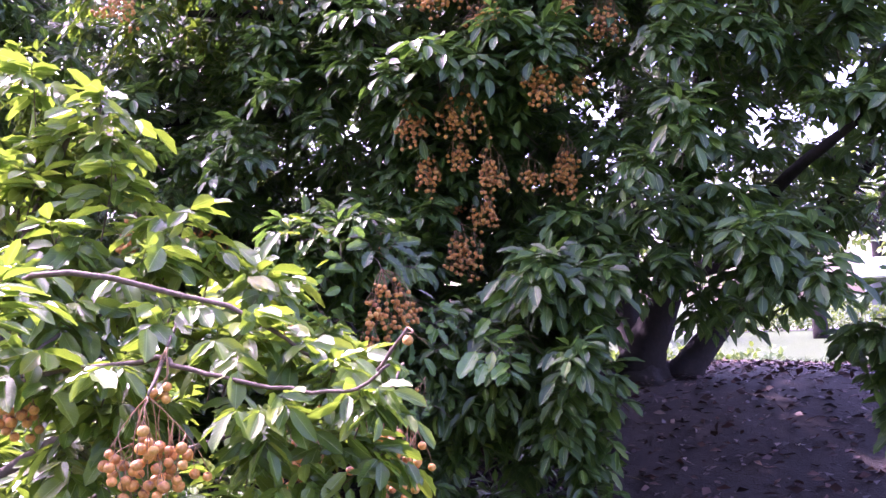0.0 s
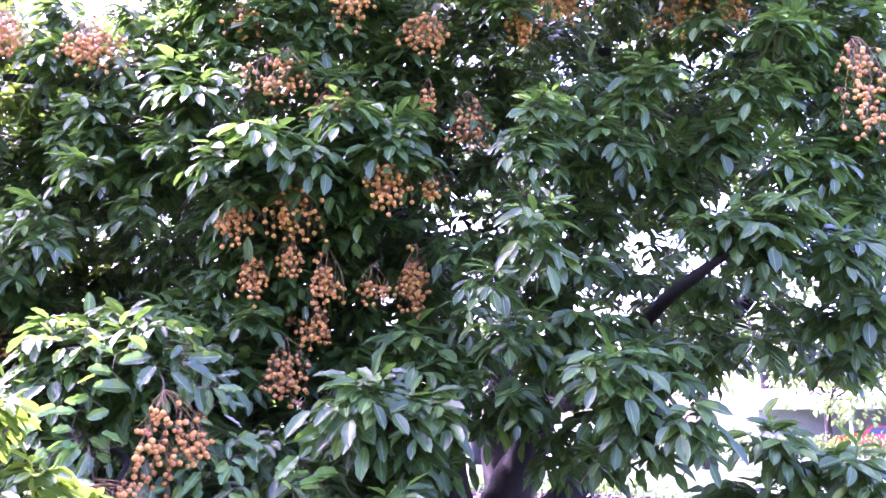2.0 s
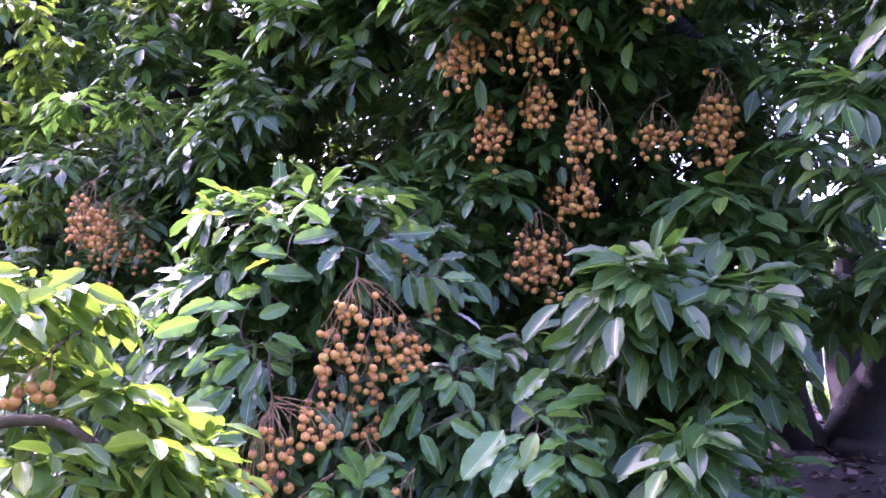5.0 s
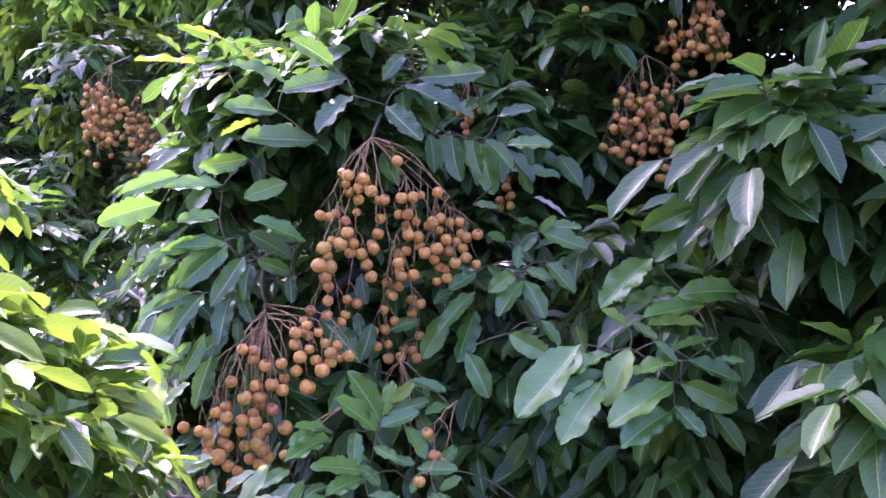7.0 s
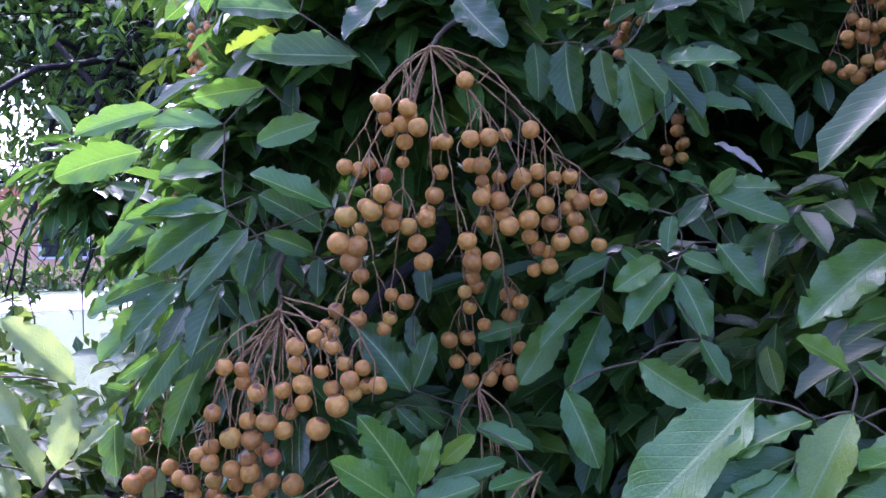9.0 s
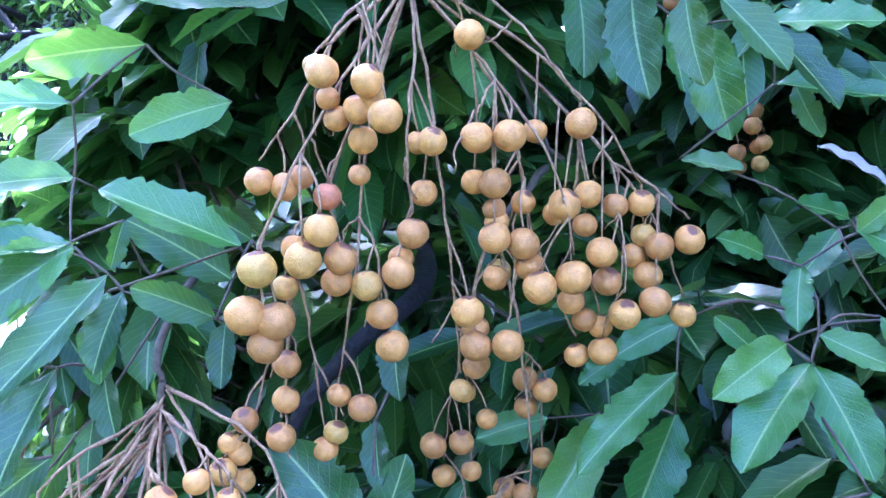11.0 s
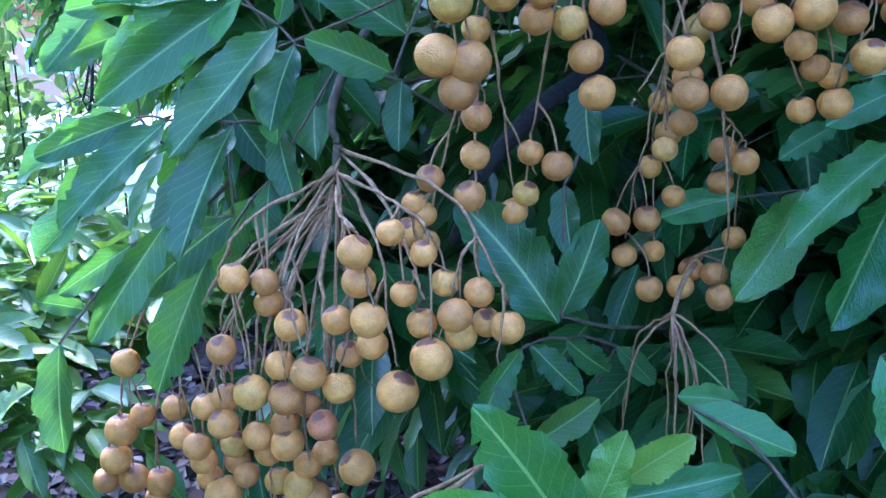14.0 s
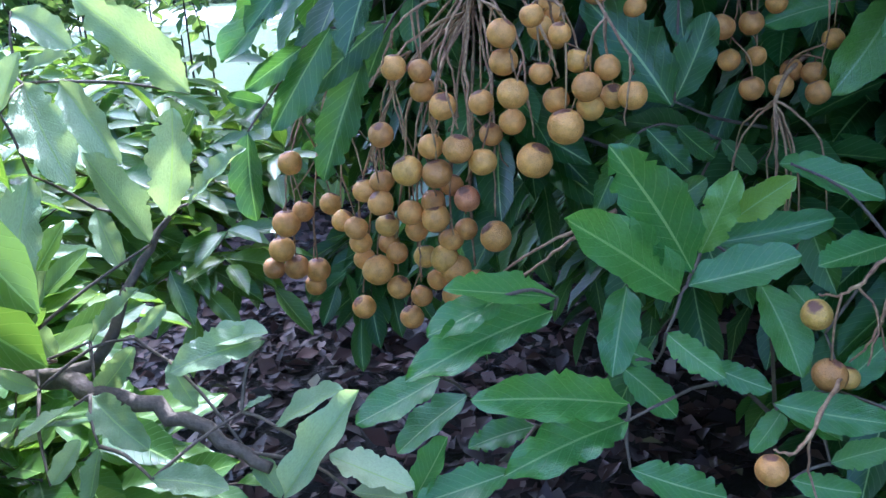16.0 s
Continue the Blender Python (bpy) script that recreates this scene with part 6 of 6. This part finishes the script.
FRUIT_UPPER = []
FRUIT_UPPER += [(-0.309, 3.847, 1.652, 0.0099), (-0.298, 3.860, 1.648, 0.0096), (-0.289, 3.867, 1.655, 0.0089), (-0.279, 3.882, 1.642, 0.0097), (-0.251, 3.850, 1.720, 0.0109), (-0.271, 3.862, 1.728, 0.0075), (-0.230, 3.870, 1.715, 0.0109), (-0.240, 3.884, 1.706, 0.0103), (-0.218, 3.874, 1.692, 0.0115), (-0.247, 3.879, 1.699, 0.0103), (-0.266, 3.878, 1.694, 0.0088), (-0.268, 3.872, 1.707, 0.0080), (-0.255, 3.892, 1.680, 0.0099), (-0.261, 3.895, 1.657, 0.0075), (-0.216, 3.919, 1.679, 0.0102), (-0.229, 3.919, 1.679, 0.0082), (-0.231, 3.928, 1.645, 0.0098), (-0.192, 3.928, 1.749, 0.0100), (-0.187, 3.930, 1.681, 0.0108), (-0.168, 3.941, 1.682, 0.0110)]
FRUIT_UPPER += [(-0.170, 3.975, 1.688, 0.0083), (-0.135, 3.977, 1.691, 0.0108), (-0.184, 3.947, 1.651, 0.0107), (-0.205, 3.952, 1.653, 0.0092), (-0.182, 3.979, 1.639, 0.0089), (-0.197, 3.965, 1.634, 0.0085), (-0.259, 3.857, 1.619, 0.0116), (-0.271, 3.852, 1.599, 0.0127), (-0.258, 3.874, 1.600, 0.0112), (-0.300, 3.871, 1.606, 0.0095), (-0.293, 3.832, 1.593, 0.0127), (-0.310, 3.871, 1.578, 0.0092), (-0.269, 3.881, 1.584, 0.0107), (-0.254, 3.895, 1.581, 0.0108), (-0.234, 3.905, 1.590, 0.0111), (-0.228, 3.913, 1.617, 0.0107), (-0.249, 3.925, 1.599, 0.0089), (-0.304, 3.831, 1.562, 0.0132), (-0.291, 3.846, 1.558, 0.0133), (-0.299, 3.844, 1.541, 0.0123)]
FRUIT_UPPER += [(-0.314, 3.876, 1.523, 0.0102), (-0.249, 3.905, 1.561, 0.0109), (-0.242, 3.908, 1.539, 0.0113), (-0.317, 3.878, 1.497, 0.0102), (-0.347, 3.865, 1.480, 0.0096), (-0.318, 3.874, 1.470, 0.0106), (-0.278, 3.916, 1.490, 0.0104), (-0.296, 3.910, 1.498, 0.0089), (-0.302, 3.913, 1.469, 0.0090), (-0.310, 3.910, 1.456, 0.0099), (-0.354, 3.866, 1.454, 0.0090), (-0.358, 3.860, 1.462, 0.0085), (-0.356, 3.870, 1.433, 0.0094), (-0.356, 3.852, 1.443, 0.0104), (-0.202, 3.941, 1.563, 0.0113), (-0.217, 3.971, 1.548, 0.0100), (-0.203, 3.952, 1.538, 0.0111), (-0.183, 3.963, 1.539, 0.0114), (-0.222, 3.977, 1.518, 0.0090), (-0.184, 3.947, 1.614, 0.0111)]
FRUIT_UPPER += [(-0.173, 3.966, 1.610, 0.0109), (-0.177, 3.980, 1.594, 0.0104), (-0.162, 3.970, 1.580, 0.0119), (-0.203, 3.976, 1.585, 0.0095), (-0.197, 3.968, 1.625, 0.0086), (-0.147, 3.977, 1.637, 0.0111), (-0.146, 4.008, 1.645, 0.0101), (-0.135, 4.027, 1.637, 0.0091), (-0.121, 4.040, 1.639, 0.0099), (-0.152, 4.014, 1.623, 0.0087), (-0.122, 4.046, 1.616, 0.0088), (-0.108, 4.043, 1.608, 0.0105), (-0.089, 4.051, 1.613, 0.0108), (-0.133, 4.004, 1.604, 0.0110), (-0.144, 3.985, 1.587, 0.0119), (-0.137, 4.020, 1.583, 0.0106), (-0.118, 4.046, 1.587, 0.0103), (-0.107, 4.035, 1.569, 0.0112), (-0.124, 4.022, 1.560, 0.0112), (-0.106, 4.082, 1.556, 0.0096)]
FRUIT_UPPER += [(-0.166, 4.019, 1.567, 0.0097), (-0.152, 4.038, 1.548, 0.0091), (-0.146, 4.031, 1.531, 0.0105), (-0.167, 4.030, 1.526, 0.0091), (-0.160, 4.029, 1.553, 0.0090), (-0.129, 4.045, 1.601, 0.0093), (-0.167, 3.997, 1.631, 0.0086), (-0.232, 3.973, 1.500, 0.0087)]
FRUIT_LOWER = []
FRUIT_LOWER += [(-0.320, 3.777, 1.447, 0.0106), (-0.327, 3.785, 1.426, 0.0106), (-0.410, 3.746, 1.420, 0.0104), (-0.405, 3.769, 1.400, 0.0099), (-0.440, 3.751, 1.362, 0.0107), (-0.379, 3.768, 1.390, 0.0108), (-0.363, 3.794, 1.391, 0.0101), (-0.316, 3.783, 1.404, 0.0116), (-0.340, 3.805, 1.377, 0.0104), (-0.400, 3.764, 1.416, 0.0093), (-0.420, 3.761, 1.333, 0.0128), (-0.397, 3.774, 1.332, 0.0122), (-0.372, 3.776, 1.356, 0.0118), (-0.406, 3.776, 1.353, 0.0106), (-0.362, 3.793, 1.344, 0.0111), (-0.289, 3.810, 1.379, 0.0136), (-0.319, 3.808, 1.349, 0.0139), (-0.290, 3.823, 1.425, 0.0090), (-0.272, 3.835, 1.420, 0.0097), (-0.276, 3.818, 1.408, 0.0107)]
FRUIT_LOWER += [(-0.309, 3.821, 1.395, 0.0101), (-0.284, 3.831, 1.391, 0.0103), (-0.250, 3.837, 1.402, 0.0106), (-0.274, 3.844, 1.398, 0.0095), (-0.481, 3.758, 1.305, 0.0106), (-0.459, 3.759, 1.298, 0.0113), (-0.438, 3.775, 1.290, 0.0112), (-0.417, 3.786, 1.287, 0.0124), (-0.423, 3.789, 1.300, 0.0107), (-0.386, 3.796, 1.308, 0.0112), (-0.450, 3.790, 1.268, 0.0107), (-0.374, 3.816, 1.273, 0.0136), (-0.494, 3.775, 1.222, 0.0146), (-0.519, 3.777, 1.226, 0.0105), (-0.500, 3.758, 1.266, 0.0109), (-0.427, 3.802, 1.243, 0.0130), (-0.421, 3.810, 1.232, 0.0135), (-0.451, 3.799, 1.240, 0.0109), (-0.433, 3.818, 1.202, 0.0125), (-0.483, 3.790, 1.203, 0.0113)]
FRUIT_LOWER += [(-0.430, 3.840, 1.211, 0.0102), (-0.531, 3.780, 1.171, 0.0119), (-0.487, 3.806, 1.166, 0.0117), (-0.480, 3.779, 1.268, 0.0105), (-0.508, 3.767, 1.248, 0.0107), (-0.425, 3.809, 1.260, 0.0107), (-0.480, 3.788, 1.239, 0.0106), (-0.465, 3.766, 1.315, 0.0104), (-0.517, 3.755, 1.270, 0.0106), (-0.453, 3.814, 1.213, 0.0107), (-0.492, 3.788, 1.246, 0.0103), (-0.480, 3.814, 1.188, 0.0106), (-0.309, 3.796, 1.458, 0.0085), (-0.316, 3.812, 1.415, 0.0085), (-0.295, 3.810, 1.445, 0.0085), (-0.367, 3.807, 1.363, 0.0096), (-0.417, 3.820, 1.269, 0.0102), (-0.415, 3.804, 1.313, 0.0098)]
FRUIT_SIDE = []
FRUIT_SIDE += [(-0.604, 3.743, 1.251, 0.0141), (-0.614, 3.740, 1.222, 0.0133), (-0.611, 3.753, 1.200, 0.0129), (-0.599, 3.771, 1.195, 0.0130), (-0.624, 3.734, 1.200, 0.0113), (-0.599, 3.760, 1.261, 0.0110), (-0.574, 3.778, 1.270, 0.0114), (-0.605, 3.770, 1.177, 0.0115), (-0.586, 3.744, 1.316, 0.0120)]
FRUIT_BACK = []
FRUIT_BACK += [(-0.327, 4.058, 1.426, 0.0117), (-0.307, 4.073, 1.429, 0.0111), (-0.330, 4.077, 1.394, 0.0106), (-0.300, 4.070, 1.371, 0.0112), (-0.283, 4.091, 1.372, 0.0108), (-0.282, 4.105, 1.385, 0.0104), (-0.261, 4.106, 1.384, 0.0107), (-0.247, 4.091, 1.370, 0.0113), (-0.305, 4.109, 1.444, 0.0100), (-0.257, 4.099, 1.488, 0.0112), (-0.242, 4.107, 1.479, 0.0111), (-0.265, 4.113, 1.460, 0.0106), (-0.299, 4.086, 1.499, 0.0110), (-0.258, 4.129, 1.412, 0.0099), (-0.316, 4.100, 1.396, 0.0097), (-0.325, 4.102, 1.468, 0.0101), (-0.311, 4.093, 1.524, 0.0107), (-0.280, 4.090, 1.581, 0.0119)]
FRUIT_LONE_A = []
FRUIT_LONE_A += [(-0.111, 3.858, 1.270, 0.0103), (-0.096, 3.854, 1.233, 0.0111), (-0.099, 3.886, 1.218, 0.0081)]
FRUIT_LONE_B = []
FRUIT_LONE_B += [(-0.077, 3.756, 1.215, 0.0094)]
FRUIT_LONE_C = []
FRUIT_LONE_C += [(-0.298, 3.740, 1.251, 0.0109), (-0.329, 3.748, 1.242, 0.0088)]

RIPE = "hanging cluster of ripe tan-brown longan fruit"
fruit_cluster((-0.247, 3.931, 1.797), FRUIT_UPPER, 26, 201, True, "large hanging cluster of ripe tan longan fruit on bare stalks", [(-0.33, 4.12, 1.88), (-0.27, 4.0, 1.84)])
fruit_cluster((-0.448, 3.863, 1.497), FRUIT_LOWER, 30, 202, True, "crowded cluster of tan longan fruit on grey-brown fanned stalks", [(-0.50, 3.95, 1.60), (-0.46, 3.87, 1.53)], 0.30, 24)
fruit_cluster((-0.66, 3.86, 1.42), FRUIT_SIDE, 3, 203, True, "small cluster of ripe longan fruit, one flushed red", [(-0.68, 4.0, 1.50)])
fruit_cluster((-0.28, 4.08, 1.62), FRUIT_BACK, 5, 204, True, "loose cluster of small longan fruit in the shade", [(-0.30, 4.2, 1.68)])


def random_cluster(x, y, z, w, h, seed, label, r0=0.0108):
    rng = np.random.default_rng(seed)
    n = int(np.clip(w * h / 0.00042, 5, 78))
    fruits = []
    tries = 0
    while len(fruits) < n and tries < 4000:
        tries += 1
        q = rng.normal(0, 0.36, 3)
        if np.linalg.norm(q) > 1:
            continue
        s = 0.5 - 0.5 * q[2]
        p = np.array((x + q[0] * w * 0.5 * (0.75 + 0.5 * s) * 1.5, y + q[1] * w * 0.5, z + q[2] * h * 0.75))
        if all(np.linalg.norm(p - f[:3]) > 1.7 * r0 for f in fruits):
            fruits.append(np.array((*p, r0 * rng.uniform(0.85, 1.12))))
    apex = (x + rng.normal(0, 0.01), y + 0.02, z + h * 0.5 + rng.uniform(0.05, 0.09))
    fruit_cluster(apex, fruits, 7, seed, False, label, [(apex[0] + rng.normal(0, 0.03), apex[1] + 0.12, apex[2] + 0.06)])


for i, c in enumerate(CLUSTERS):
    random_cluster(*c, 300 + i, RIPE + " among dark leaves")
for i, c in enumerate(BUSH_CLUSTERS):
    random_cluster(*c, 400 + i, RIPE + " in the young sunlit tree")


def bare_panicle(apex, spread, length, seed):
    """A stalk whose fruit is gone: pale bare stems."""
    rng = np.random.default_rng(seed)
    apex = Vector(apex)
    root = new("bare_fruit_stalk")
    for k in range(10):
        a = rng.uniform(0, 6.28)
        f = rng.uniform(0.3, 1.0)
        tip = apex + Vector((math.cos(a) * spread * f, math.sin(a) * spread * f, -length * rng.uniform(0.7, 1.1)))
        m = apex + (tip - apex) * 0.45 + Vector(((tip - apex).x * 0.3, (tip - apex).y * 0.3, 0.22 * spread * f + 0.004))
        line = bend([apex, m, tip], 6, 0.0008, rng)
        bm = bmesh.new()
        tube_into(bm, line, np.linspace(0.0013, 0.0006, len(line)), 6)
        part("stem", bm, M_STALK, root)
    bm = bmesh.new()
    tube_into(bm, bend([apex + Vector((-0.05, 0.14, 0.02)), apex + Vector((-0.02, 0.05, 0.015)), apex], 4), np.linspace(0.0024, 0.0018, 9), 8)
    part("main_stem", bm, M_STALK, root)
    return tagged(root, "bare grey-brown fruit stalk, picked clean, among leaves", "stalk")


fruit_cluster((-0.075, 3.90, 1.32), FRUIT_LONE_A, 2, 205, True, "three ripe longan fruit on a thin stalk")
fruit_cluster(LONE_TWIG[0], LONE_TWIG[1:], 1, 208, True, "single ripe longan fruit on a bare twig", [(-0.06, 1.77, 1.49)])
fruit_cluster((-0.09, 3.86, 1.235), FRUIT_LONE_B, 1, 206, True, "single ripe longan fruit on a thin stalk")
fruit_cluster((-0.25, 3.82, 1.32), FRUIT_LONE_C, 2, 207, True, "two ripe longan fruit among glossy green leaves")

bare_panicle((-0.244, 4.015, 1.373), 0.06, 0.13, 9)
